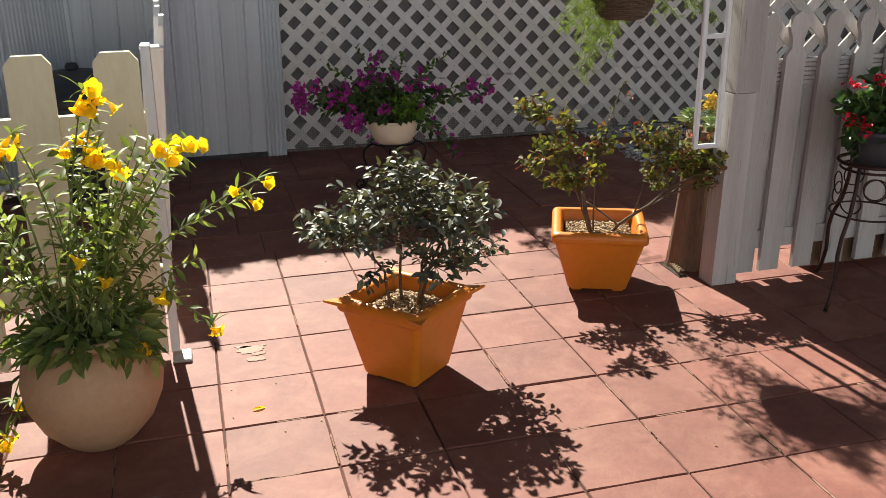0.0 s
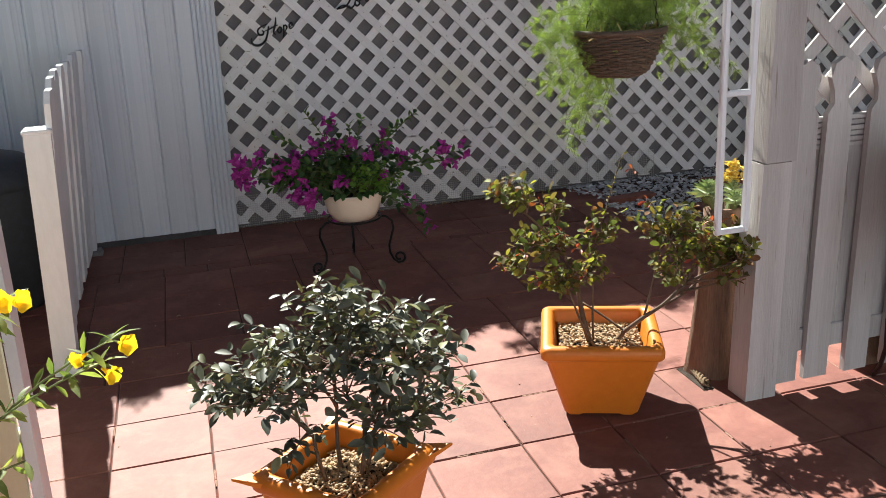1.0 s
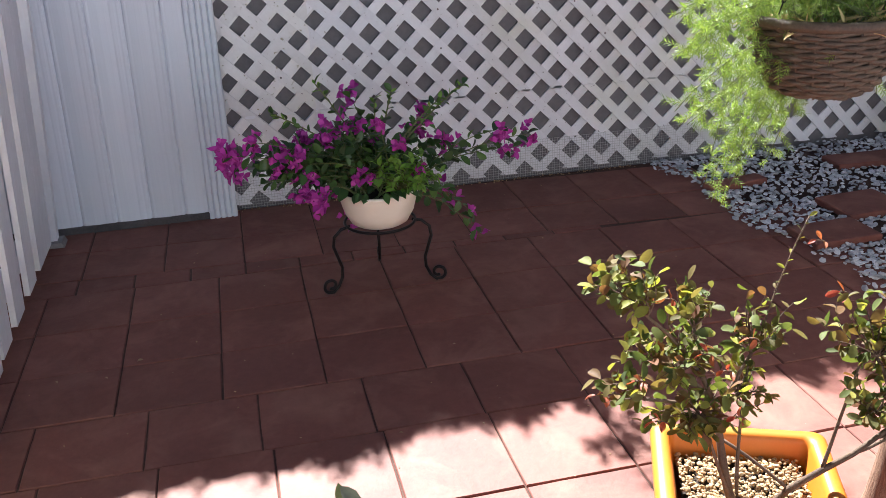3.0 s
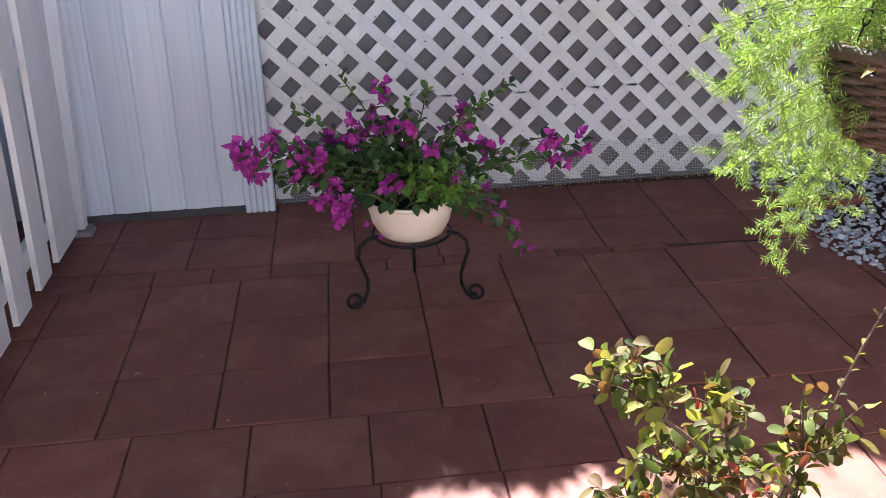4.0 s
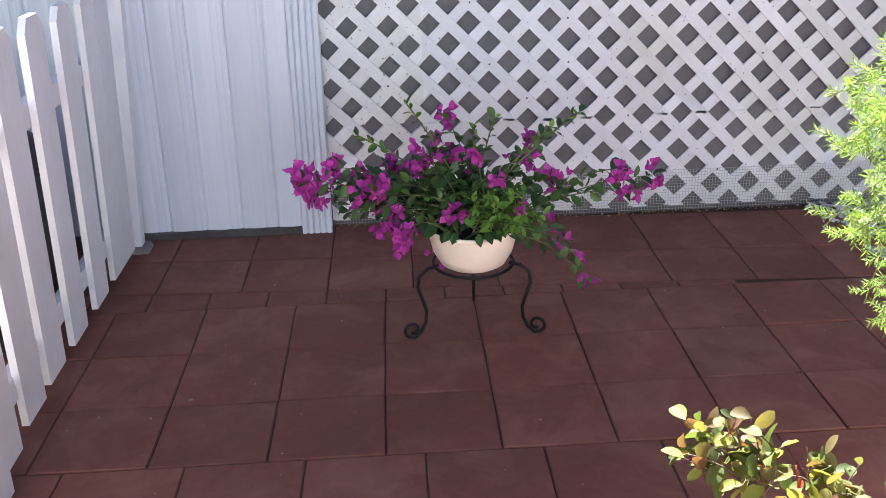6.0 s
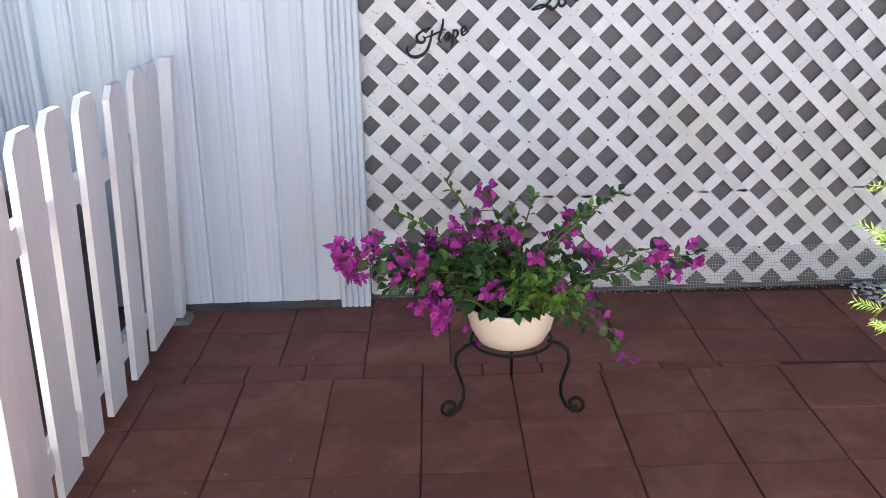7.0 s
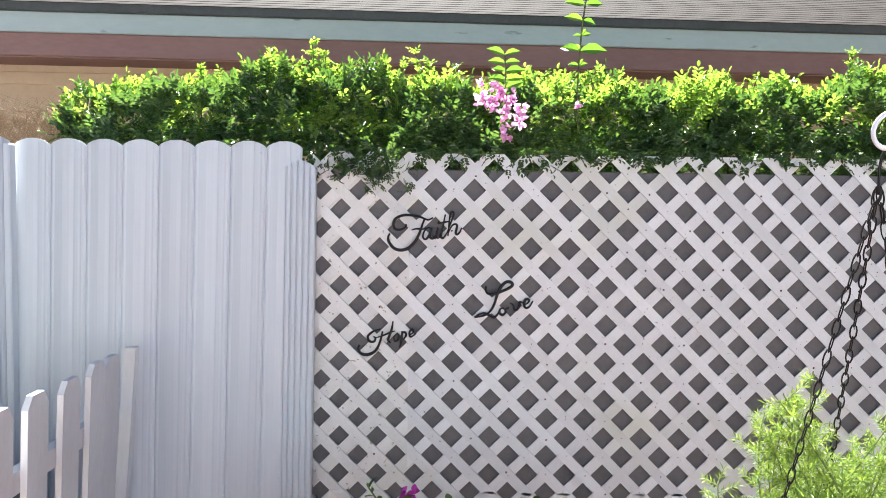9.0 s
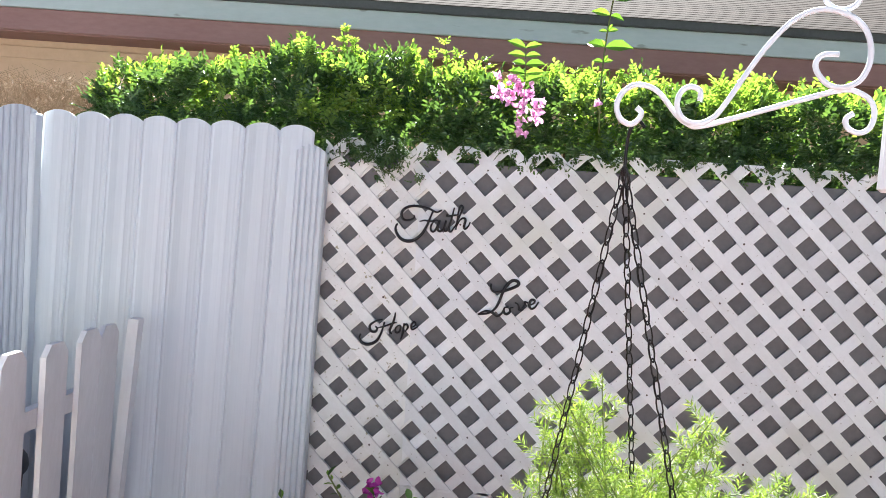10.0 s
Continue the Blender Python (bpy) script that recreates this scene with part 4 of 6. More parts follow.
# ---- bougainvillea in a bowl on an iron stand ----
BX, BY = 1.06, 5.0
stand = thing("iron_plant_stand", (BX, BY, 0), "low black iron plant stand with scrolled feet", "plant stand")
ring = spiral((BX, BY, 0.252), 0.128, 0.128, 0, 360, (1, 0, 0), (0, 1, 0), 33)
part("ring", Geo().tube(ring, 0.0055, 6, False), M_IRON, stand, smooth=True)
for a in (192, -12, 85):
    ca, sa = math.cos(radians(a)), math.sin(radians(a))
    out, up = Vector((ca, sa, 0)), Vector((0, 0, 1))
    o = Vector((BX, BY, 0))
    pts = [o + out * q + up * z for q, z in ((0.115, 0.252), (0.15, 0.246), (0.178, 0.222), (0.184, 0.185), (0.17, 0.14), (0.158, 0.10), (0.16, 0.062), (0.176, 0.027), (0.198, 0.0075))]
    pts += spiral(o + out * 0.205 + up * 0.036, 0.03, 0.011, -85, 300, out, up, 16)[1:]
    part("leg", Geo().tube(pts, 0.0062, 6), M_IRON, stand, smooth=True)
bowl = thing("plant_bowl", (BX, BY, 0.25), "round ivory plastic flower bowl on the iron stand", "bowl")
part("body", Geo().lathe([(0.0, 0.004), (0.092, 0.004), (0.105, 0.012), (0.126, 0.05), (0.140, 0.105), (0.142, 0.122)], (BX, BY, 0.247), 40), M_BOWL, bowl, smooth=True)
part("rim", Geo().lathe([(0.142, 0.122), (0.149, 0.124), (0.150, 0.135), (0.144, 0.139), (0.137, 0.133), (0.128, 0.07)], (BX, BY, 0.247), 40), M_BOWL, bowl, smooth=True)
single("bowl_soil", Geo().lathe([(0.0, 0.312), (0.07, 0.312), (0.131, 0.305), (0.12, 0.27), (0.0, 0.27)], (BX, BY, 0.045), 24), M_SOIL, "dark soil in the ivory bowl", "soil")
r = random.Random(41)
bou = thing("bougainvillea", (BX, BY, 0.31), "spreading bougainvillea with magenta bracts", "flowering shrub")
st, lv, yl = Geo(), Geo(), Geo()
spots = [(0.55, 0.56), (0.56, 0.48), (0.64, 0.60), (0.72, 0.55), (0.78, 0.56), (0.82, 0.54), (0.88, 0.58), (0.74, 0.49), (0.80, 0.45), (0.84, 0.41), (0.89, 0.38), (0.95, 0.38), (0.96, 0.30),
         (0.99, 0.70), (0.97, 0.64), (0.93, 0.62), (1.06, 0.64), (1.12, 0.58), (1.21, 0.54), (1.26, 0.64), (1.26, 0.57), (1.16, 0.34), (1.00, 0.44), (1.31, 0.53), (1.49, 0.57), (1.56, 0.48), (1.61, 0.53),
         (1.31, 0.24), (1.37, 0.27), (1.405, 0.25), (1.455, 0.12), (0.83, 0.33), (1.17, 0.46), (1.04, 0.58)]
top = Vector((BX, BY, 0.355))


def bract(g, at, way, size, r):
    """Three papery bracts round a point."""
    d = way.normalized()
    u = d.orthogonal().normalized()
    w = d.cross(u)
    a0 = r.uniform(0, 6.28)
    wide = r.uniform(0.55, 0.95)
    for k in range(3):
        a = a0 + k * 2.094 + r.gauss(0, 0.15)
        o = u * math.cos(a) + w * math.sin(a)
        g.blade(at, o * wide + d * 0.7, d - o * 0.5, size * r.uniform(0.85, 1.15), size * r.uniform(0.62, 0.8), r.uniform(0.15, 0.4), r.uniform(-0.25, 0.3), 0.25, r.uniform(-0.35, 0.35))


for i, (x, z) in enumerate(spots):
    y = BY + r.uniform(-0.13, 0.12)
    tip = Vector((x, y, z))
    b0 = top + Vector((r.uniform(-0.09, 0.09), r.uniform(-0.08, 0.08), 0))
    mid = b0.lerp(tip, 0.5) + Vector((0, 0, 0.09 if z > 0.36 else 0.16))
    pts = curve3(b0, mid, tip, 9)
    st.tube(pts, [0.0034 - 0.0003 * k for k in range(9)], 5)
    twig_leaves(lv, pts, r, 0.046, 0.62, 0.02, 0.3, 0.15, 0.8)
    big = 10 if x < 0.6 else (7 if x < 0.9 else (1 if x > 1.3 and z < 0.4 else 4))
    for k in range(r.randint(big - 1, big + 3)):
        br = Geo()
        q = tip + Vector((r.gauss(0, 0.02), r.gauss(0, 0.02), r.gauss(0, 0.019)))
        for twin in range(r.choice((1, 2, 2))):
            bract(br, q + Vector((r.gauss(0, 0.007), r.gauss(0, 0.007), r.gauss(0, 0.007))), Vector((r.gauss(0, 0.8), r.uniform(-1.2, 0.3), r.gauss(0.1, 0.7))), r.uniform(0.024, 0.034) * (1.1 if x < 0.6 else 1.0), r)
        part("bract_flower", br, L_MAGENTA, bou, smooth=True)
bush(r, top + Vector((0, 0, 0.05)), (1.03, 5.02, 0.50), (0.27, 0.16, 0.13), 80, 0.04, lv, st, 0.046, 0.6, 0.02, 0.0025, 0.2, True, 0.4, None, 0.15)
bush(r, top + Vector((0, 0, 0.05)), (0.80, 5.0, 0.49), (0.2, 0.12, 0.09), 26, 0.05, lv, st, 0.044, 0.62, 0.02, 0.0025, 0.3)
bush(r, top + Vector((0.07, -0.08, 0.03)), (1.15, 4.90, 0.46), (0.15, 0.08, 0.075), 44, 0.03, yl, st, 0.036, 0.46, 0.013, 0.002, 0.3, True, 0.3, None, 0.1)
for k in range(22):
    a = r.uniform(3.3, 6.1)
    q = top + Vector((0.13 * math.cos(a), 0.13 * math.sin(a), 0.045))
    lv.leaf(q, Vector((math.cos(a), math.sin(a), r.uniform(-0.9, 0.1))), lean(Vector((0, -0.5, 1)), 0.3, r), r.uniform(0.035, 0.05), 0.027, 0.2)
for tip in ((0.87, 4.98, 0.775), (0.72, 5.0, 0.68), (1.39, 5.02, 0.72), (1.13, 5.0, 0.72), (1.07, 5.0, 0.70), (1.30, 5.0, 0.68)):
    pts = curve3(top + Vector((0, 0, 0.08)), top.lerp(Vector(tip), 0.6) + Vector((0, 0, 0.06)), tip, 9)
    st.tube(pts, 0.0028, 4)
    twig_leaves(lv, pts[2:], r, 0.034, 0.55, 0.018, 0.4, 0.0, 0.7)
    twig_leaves(yl, pts[6:], r, 0.03, 0.5, 0.013, 0.3, 0.0, 0.7, blunt=0.15)
part("branchwork", st, M_GREENSTEM, bou, "thin arching stems", smooth=True, kind="stuff")
part("leaves", lv, L_BOUG, bou, "dark green leaves", smooth=True, kind="stuff")
part("young_leaves", yl, L_LIGHT, bou, "light green young leaves", smooth=True, kind="stuff")

# ---- hanging basket, bracket, trellis ----
HX, HY, HZ = 1.607, 3.315, 1.19
basket = thing("hanging_basket", (HX, HY, 1.06), "dark brown woven hanging basket", "hanging basket")
rows = 18
for i in range(rows):
    s = i / (rows - 1)
    z = HZ - 0.125 + 0.125 * s
    rad = 0.066 + 0.067 * s ** 0.55
    pts = []
    for k in range(73):
        a = 2 * math.pi * k / 72
        q = rad + 0.0045 * math.cos(12 * a + math.pi * i)
        pts.append((HX + q * math.cos(a), HY + q * math.sin(a), z + 0.0012 * math.sin(5 * a + i)))
    part("weave", Geo().tube(pts, 0.0046, 5, False), M_WICKER, basket, smooth=True)
for k in range(24):
    a = 2 * math.pi * (k + 0.25) / 24
    part("stake", Geo().tube([(HX + q * math.cos(a), HY + q * math.sin(a), HZ + z) for q, z in ((0.064, -0.129), (0.097, -0.097), (0.116, -0.054), (0.132, -0.005))], 0.0024, 5), M_WICKER, basket, smooth=True)
g = Geo().lathe([(0.0, -0.127), (0.06, -0.127), (0.089, -0.097), (0.11, -0.05), (0.126, -0.005), (0.116, -0.01), (0.0, -0.012)], (HX, HY, HZ), 32)
part("liner", g, M_SOIL, basket, "dark liner with soil", smooth=True)
part("rim", Geo().tube([(HX + 0.137 * math.cos(a), HY + 0.137 * math.sin(a), HZ + 0.004) for a in (2 * math.pi * k / 40 for k in range(41))], 0.009, 6, False), M_WICKER, basket, smooth=True)
APEX = Vector((1.549, 3.13, 1.722))


def chain(a, b, pitch=0.019):
    """Links from a to b, each turned a quarter against the last."""
    g = Geo()
    a, b = Vector(a), Vector(b)
    d = (b - a).normalized()
    u0 = d.orthogonal().normalized()
    n = int((b - a).length / pitch)
    for i in range(n):
        c = a + d * (pitch * (i + 0.5))
        u = u0 if i % 2 else d.cross(u0)
        pts = []
        for k in range(11):
            t = 2 * math.pi * k / 10
            pts.append(c + d * (0.0116 * math.cos(t)) + u * (0.0038 * math.sin(t)))
        g.tube(pts, 0.001, 4, False)
    return g


for a in (200, 80, -60):
    foot = (HX + 0.137 * math.cos(radians(a)), HY + 0.137 * math.sin(radians(a)), HZ + 0.006)
    part("chain", chain(APEX, foot), M_IRON, basket, "dark metal chain")
part("hook", Geo().tube(smooth_path([APEX + Vector(p) for p in ((0, 0, -0.008), (0, 0, 0.02), (0.002, -0.004, 0.036), (0.008, -0.008, 0.044), (0.014, -0.012, 0.038))]), 0.0016, 6), M_IRON, basket, smooth=True)

r = random.Random(53)
dry_tuft = Geo()
for k in range(150):                    # dry fibre and old stems on the basket's soil
    a, q = r.uniform(0, 6.28), 0.12 * r.random() ** 0.5
    p = Vector((HX + q * math.cos(a), HY + q * math.sin(a), HZ - 0.012))
    dry_tuft.blade(p, Vector((math.cos(a) * 0.7 + r.gauss(0, 0.6), math.sin(a) * 0.7 + r.gauss(0, 0.6), r.uniform(0.3, 1.2))), lean(Vector((0, -0.3, 1)), 0.4, r), r.uniform(0.025, 0.06), r.uniform(0.003, 0.009), 0.2, 0.4, 0.2)
part("dry_fibre", dry_tuft, L_STRAW, basket, "dry tan fibre on the soil", kind="stuff")
fern = thing("asparagus_fern", (HX, HY, HZ), "bright green feathery asparagus fern trailing from the basket", "fern")
st, nd = Geo(), Geo()
fronds = []
for k in range(12):     # a curtain trailing past the rim, longest at its far corner
    x = 1.30 + 0.25 * (k + r.random()) / 12
    low = 0.80 + (1.53 - x) * 1.15
    fronds.append(((x + 0.01, 3.30 + (x - 1.30) * 0.75 + r.gauss(0, 0.02), low + 0.22 * r.random() ** 1.4), 0.06))
for k in range(9):
    fronds.append(((1.27 + 0.09 * r.random(), 3.22 + 0.12 * r.random(), 1.10 + 0.17 * r.random()), 0.1))
for k in range(5):
    fronds.append(((1.535 + r.gauss(0, 0.012), 3.51 + r.gauss(0, 0.014), 0.735 + 0.11 * r.random()), 0.16))
for k in range(4):
    fronds.append(((1.60 + 0.05 * r.random(), 3.46 + 0.05 * r.random(), 0.86 + 0.12 * r.random()), 0.14))
for k in range(24):     # trailing towards the trellis
    fronds.append(((1.73 + 0.28 * r.random(), 3.19 + 0.24 * r.random(), 1.0 + 0.34 * r.random()), 0.14))
for k in range(24):     # upright
    a, q = r.uniform(0, 6.28), 0.19 * r.random() ** 0.5
    fronds.append(((HX + 0.02 + q * 1.1 * math.cos(a), HY + q * math.sin(a), 1.27 + 0.1 * r.random()), 0.04))
for k in range(14):
    fronds.append(((1.60 + 0.30 * r.random(), 3.28 + 0.1 * r.random(), 1.31 + 0.07 * r.random()), 0.05))
for k in range(13):     # two upright plumes
    fronds.append(((1.515 + r.gauss(0, 0.02), 3.30 + r.gauss(0, 0.02), 1.395 + 0.1 * r.random()), 0.03))
    if k < 5:
        fronds.append(((1.689 + r.gauss(0, 0.008), 3.30 + r.gauss(0, 0.015), 1.415 + 0.045 * r.random()), 0.03))
for tip, rise in fronds:
    tip = Vector(tip)
    b0 = Vector((HX + r.uniform(-0.09, 0.09), HY + r.uniform(-0.09, 0.09), HZ - 0.01))
    mid = b0.lerp(tip, 0.55) + Vector((r.gauss(0, 0.02), r.gauss(0, 0.02), rise))
    pts = curve3(b0, mid, tip, 14)
    st.tube(pts, 0.0009, 3, False)
    total = sum((pts[i + 1] - pts[i]).length for i in range(13))
    m = int(total / 0.0175)
    turn = r.uniform(0, 6.28)
    for j in range(m):
        s = 0.15 + 0.85 * j / m
        f = s * 13
        i = min(int(f), 12)
        p = pts[i].lerp(pts[i + 1], f - i)
        d = (pts[i + 1] - pts[i]).normalized()
        u = d.orthogonal().normalized()
        w = d.cross(u)
        a = turn + j * 2.4
        out = lean((u * math.cos(a) + w * math.sin(a)) + d * 0.5, 0.15, r)     # a side twig
        ln = r.uniform(0.03, 0.075) * (1.1 - 0.6 * s) * (0.72 if rise < 0.035 else 1.0)
        st.tube([p, p + out * ln], 0.0004, 3, False)
        e = out.orthogonal().normalized()
        h = out.cross(e)
        n = max(3, int(ln / 0.0034))
        for q in range(n + 1):
            c = p + out * (ln * q / n)
            for v in range(3):
                b = q * 1.1 + v * 2.094
                way = (e * math.cos(b) + h * math.sin(b)) + out * r.uniform(0.6, 1.0)
                nd.leaf(c, way, lean(Vector((0, -0.3, 1)), 0.5, r), r.uniform(0.008, 0.014), 0.002, 0.0, False)
part("branchwork", st, M_GREENSTEM, fern, "thin wiry stems", smooth=True, kind="stuff")
part("needles", nd, L_FERN, fern, "bright yellow-green needle leaves", kind="stuff")

bracket = thing("scroll_bracket", (1.775, 3.12, 1.8), "white painted scrolled iron hanging bracket", "bracket")
U, V = Vector((1, 0, 0)), Vector((0, 0, 1))


def swing(a, b, off=0.0):
    """A point of the bracket's flat scroll."""
    return Vector((a, 3.12 + off, b))


arm = [(1.554, 1.778), (1.559, 1.773), (1.556, 1.766), (1.549, 1.762), (1.540, 1.767), (1.536, 1.778), (1.540, 1.790), (1.550, 1.798), (1.562, 1.798), (1.574, 1.792), (1.591, 1.773), (1.601, 1.766),
       (1.612, 1.764), (1.647, 1.775), (1.710, 1.797), (1.733, 1.804), (1.746, 1.804), (1.759, 1.797), (1.764, 1.785), (1.761, 1.772), (1.752, 1.767), (1.742, 1.771), (1.740, 1.779), (1.746, 1.784)]
part("lower_arm", Geo().tube(smooth_path([swing(a, b) for a, b in arm]), 0.0026, 8), M_WHITE, bracket, smooth=True)
arm = [(1.610, 1.787), (1.609, 1.796), (1.600, 1.799), (1.592, 1.793), (1.590, 1.781), (1.596, 1.770), (1.608, 1.766), (1.621, 1.771), (1.631, 1.783), (1.656, 1.826), (1.672, 1.849), (1.688, 1.865),
       (1.705, 1.873), (1.722, 1.873), (1.738, 1.867), (1.749, 1.856), (1.754, 1.840), (1.753, 1.825), (1.746, 1.812), (1.733, 1.806), (1.720, 1.808), (1.710, 1.818), (1.708, 1.827), (1.714, 1.834), (1.727, 1.835)]
part("upper_arm", Geo().tube(smooth_path([swing(a, b, -0.005) for a, b in arm]), 0.0026, 8), M_WHITE, bracket, smooth=True)
part("end_curl", Geo().tube([swing(p.x, p.z) for p in spiral((1.728, 0, 1.892), 0.018, 0.013, 200, 480, U, V, 20)], 0.0026, 8), M_WHITE, bracket, smooth=True)
part("upright", Geo().box((1.774, 3.112, 1.715), (1.79, 3.128, 2.06), 0.003), M_WHITE, bracket)
for z in (1.74, 2.0):
    part("tie", Geo().box((1.784, 3.114, z), (1.84, 3.126, z + 0.012), 0.002), M_WHITE, bracket)

trellis = thing("garden_trellis", (1.91, 3.13, 0.58), "narrow white painted metal trellis beside the post", "trellis")
for x in (1.85, 1.945):
    part("upright", Geo().box((x - 0.010, 3.115, 0.575), (x + 0.010, 3.135, 2.1), 0.004), M_WHITE, trellis)
for z in (0.585, 1.005, 1.42, 1.84):
    part("rung", Geo().box((1.85, 3.117, z - 0.009), (1.945, 3.133, z + 0.009), 0.003), M_WHITE, trellis)

# ---- weathered fence with lattice top ----
rf = thing("weathered_fence", (2.5, 3.15, 0), "weathered white wooden fence with pickets and lattice top", "fence")
part("post", Geo().slab([(1.964, 0.0), (2.075, 0.0), (2.083, 0.785), (1.984, 0.785)], lambda u, v, w: (u, 3.10 + w, v), 0.10), M_OLDWOOD, rf, "square weathered post")
part("upper_post", Geo().slab([(1.986, 0.79), (2.09, 0.79), (2.095, 2.1), (1.992, 2.1)], lambda u, v, w: (u, 3.09 + w, v), 0.115), M_OLDWOOD, rf)


def shoulder(w, z0, z1):
    """A picket with a narrow rounded head on notched shoulders."""
    h = w / 2
    return [(-h, z0), (h, z0), (h, z1 - 0.17), (h * 0.55, z1 - 0.14), (h * 0.62, z1 - 0.10), (h * 0.95, z1 - 0.06), (h * 0.7, z1 - 0.02), (0, z1), (-h * 0.7, z1 - 0.02), (-h * 0.95, z1 - 0.06),
            (-h * 0.62, z1 - 0.10), (-h * 0.55, z1 - 0.14), (-h, z1 - 0.17)]


for x in (2.115, 2.235, 2.392, 2.545, 2.70, 2.855, 3.01):
    part("picket", Geo().slab(shoulder(0.088, 0.035, 1.085), lambda u, v, w, x=x: (x + u + 0.02 * v, 3.115 + w, v), 0.022), M_OLDWOOD, rf)
for i in range(9):
    x = 2.09 + i * 0.118
    part("back_board", Geo().box((x, 3.152, 0.19), (x + 0.117, 3.168, 0.80), 0.002), M_OLDWOOD, rf)
for i in range(6):
    z = 0.9 - i * 0.0172
    part("top_strip", Geo().box((2.09, 3.145 + 0.002 * (i % 2), z - 0.0148), (3.14, 3.17, z), 0.002), M_OLDWOOD, rf)
# added board: blocks the sun so the ground below the pickets stays dark
part("kick_board", Geo().box((2.44, 3.18, 0.0), (3.14, 3.20, 0.21), 0.003), M_LOG, rf, "dark board added along the ground to block sunlight")
part("bottom_rail", Geo().box((2.08, 3.14, 0.125), (3.14, 3.175, 0.205), 0.004), M_OLDWOOD, rf)
lattice_slats(rf, 2.11, 3.14, 0.9, 2.0, 2.235, 1.15, 0.165, 0.042, lambda u, v, w: (u, 3.185 - w, v), 0.009, M_OLDWOOD)

# ---- log planter with succulents ----
r = random.Random(61)
log = thing("log_planter", (1.99, 3.35, 0), "upright hollow brown log used as planter", "log planter")
g = Geo()
n = 22
prof = [(0.0, 0.088), (0.03, 0.084), (0.15, 0.077), (0.35, 0.07), (0.5, 0.068), (0.60, 0.07), (0.60, 0.05), (0.53, 0.045)]
for z, q in prof:
    for k in range(n):
        a = 2 * math.pi * k / n
        rr = q * (1 + 0.1 * noise.noise(Vector((math.cos(a) * 2, math.sin(a) * 2, z * 1.5))) + 0.05 * math.sin(7 * a))
        g.v.append((1.99 + 0.045 * z + rr * math.cos(a), 3.355 - 0.03 * z + rr * math.sin(a), z))
for i in range(len(prof) - 1):
    g.f += [(i * n + k, i * n + (k + 1) % n, (i + 1) * n + (k + 1) % n, (i + 1) * n + k) for k in range(n)]
g.f.append(tuple(range(len(prof) * n - n, len(prof) * n)))
part("trunk", g, M_LOG, log, "brown cracked bark", smooth=True)
part("soil_fill", Geo().lathe([(0.0, 0.575), (0.03, 0.573), (0.052, 0.565), (0.05, 0.54), (0.0, 0.54)], (2.015, 3.338, 0.0), 18), M_SOIL, log)


def rosette(g, c, size, r, layers=4):
    for k in range(layers):
        m = 7
        for j in range(m):
            a = j * 6.283 / m + k * 0.45 + r.uniform(-0.1, 0.1)
            up = 0.25 + 0.5 * k
            g.leaf(Vector(c) + Vector((0, 0, 0.008 * k)), Vector((math.cos(a), math.sin(a), up)), Vector((-math.cos(a) * up, -math.sin(a) * up, 1)), size * (1 - 0.17 * k), size * 0.36, 0.35, False)


suc = thing("succulents", (2.0, 3.33, 0.56), "pale green rosette succulents in the log", "succulent")
for c, q in (((1.935, 3.32, 0.645), 0.075), ((2.01, 3.28, 0.62), 0.055), ((2.06, 3.37, 0.63), 0.05), ((1.97, 3.40, 0.62), 0.05)):
    g = Geo()
    rosette(g, c, q, r)
    part("rosette", g, L_SUCC, suc)
    part("stem", Geo().tube([(2.01, 3.335, 0.53), c], 0.012, 6), M_GREENSTEM, suc)
g = Geo()
for k in range(26):
    c = Vector((2.055, 3.375, 0.70)) + Vector((r.gauss(0, 0.022), r.gauss(0, 0.02), r.gauss(0, 0.02)))
    for j in range(5):
        g.leaf(c, Vector((r.gauss(0, 1), r.gauss(0, 1), r.gauss(0.3, 0.7))), Vector((0, 0, 1)), 0.022, 0.015, 0.2)
part("blossom", g, L_GOLD, suc, "pale golden blossom")

rope = Geo()
for ph in (0, 2.09, 4.19):
    rope.tube([(1.93 + (1.905 - 1.93) * s + 0.011 * math.cos(16 * s + ph), 3.385 - 0.15 * s + 0.004 * math.sin(16 * s + ph), 0.014 + 0.008 * math.sin(16 * s + ph)) for s in (i / 28 for i in range(29))], 0.006, 6)
single("jute_rope", rope, M_ROPE, "short piece of twisted pale rope on the pavers", "rope", smooth=True)
single("paver_gap_soil", Geo().box((1.885, 3.22, -0.004), (1.925, 3.40, 0.003), 0.001), M_SOIL, "dark soil in a gap beside the log", "soil", kind="stuff")

# ---- tall iron stand with red-flowered plant ----
SX, SY = 2.46, 2.86
ts = thing("tall_plant_stand", (SX, SY, 0), "tall brown iron plant stand with ring ornaments", "plant stand")
part("top_ring", Geo().tube(spiral((SX, SY, 0.545), 0.125, 0.125, 0, 360, (1, 0, 0), (0, 1, 0), 33), 0.007, 6, False), M_RUST, ts, smooth=True)
part("shelf_ring", Geo().tube(spiral((SX, SY, 0.52), 0.115, 0.115, 0, 360, (1, 0, 0), (0, 1, 0), 33), 0.005, 6, False), M_RUST, ts, smooth=True)
for a in (208, 330, 88):
    ca, sa = math.cos(radians(a)), math.sin(radians(a))
    pts = [(SX + q * ca, SY + q * sa, z) for q, z in ((0.122, 0.55), (0.128, 0.45), (0.15, 0.36), (0.195, 0.28), (0.21, 0.22), (0.205, 0.12), (0.222, 0.05), (0.25, 0.0))]
    part("leg", Geo().tube(pts, 0.008, 7), M_RUST, ts, smooth=True)
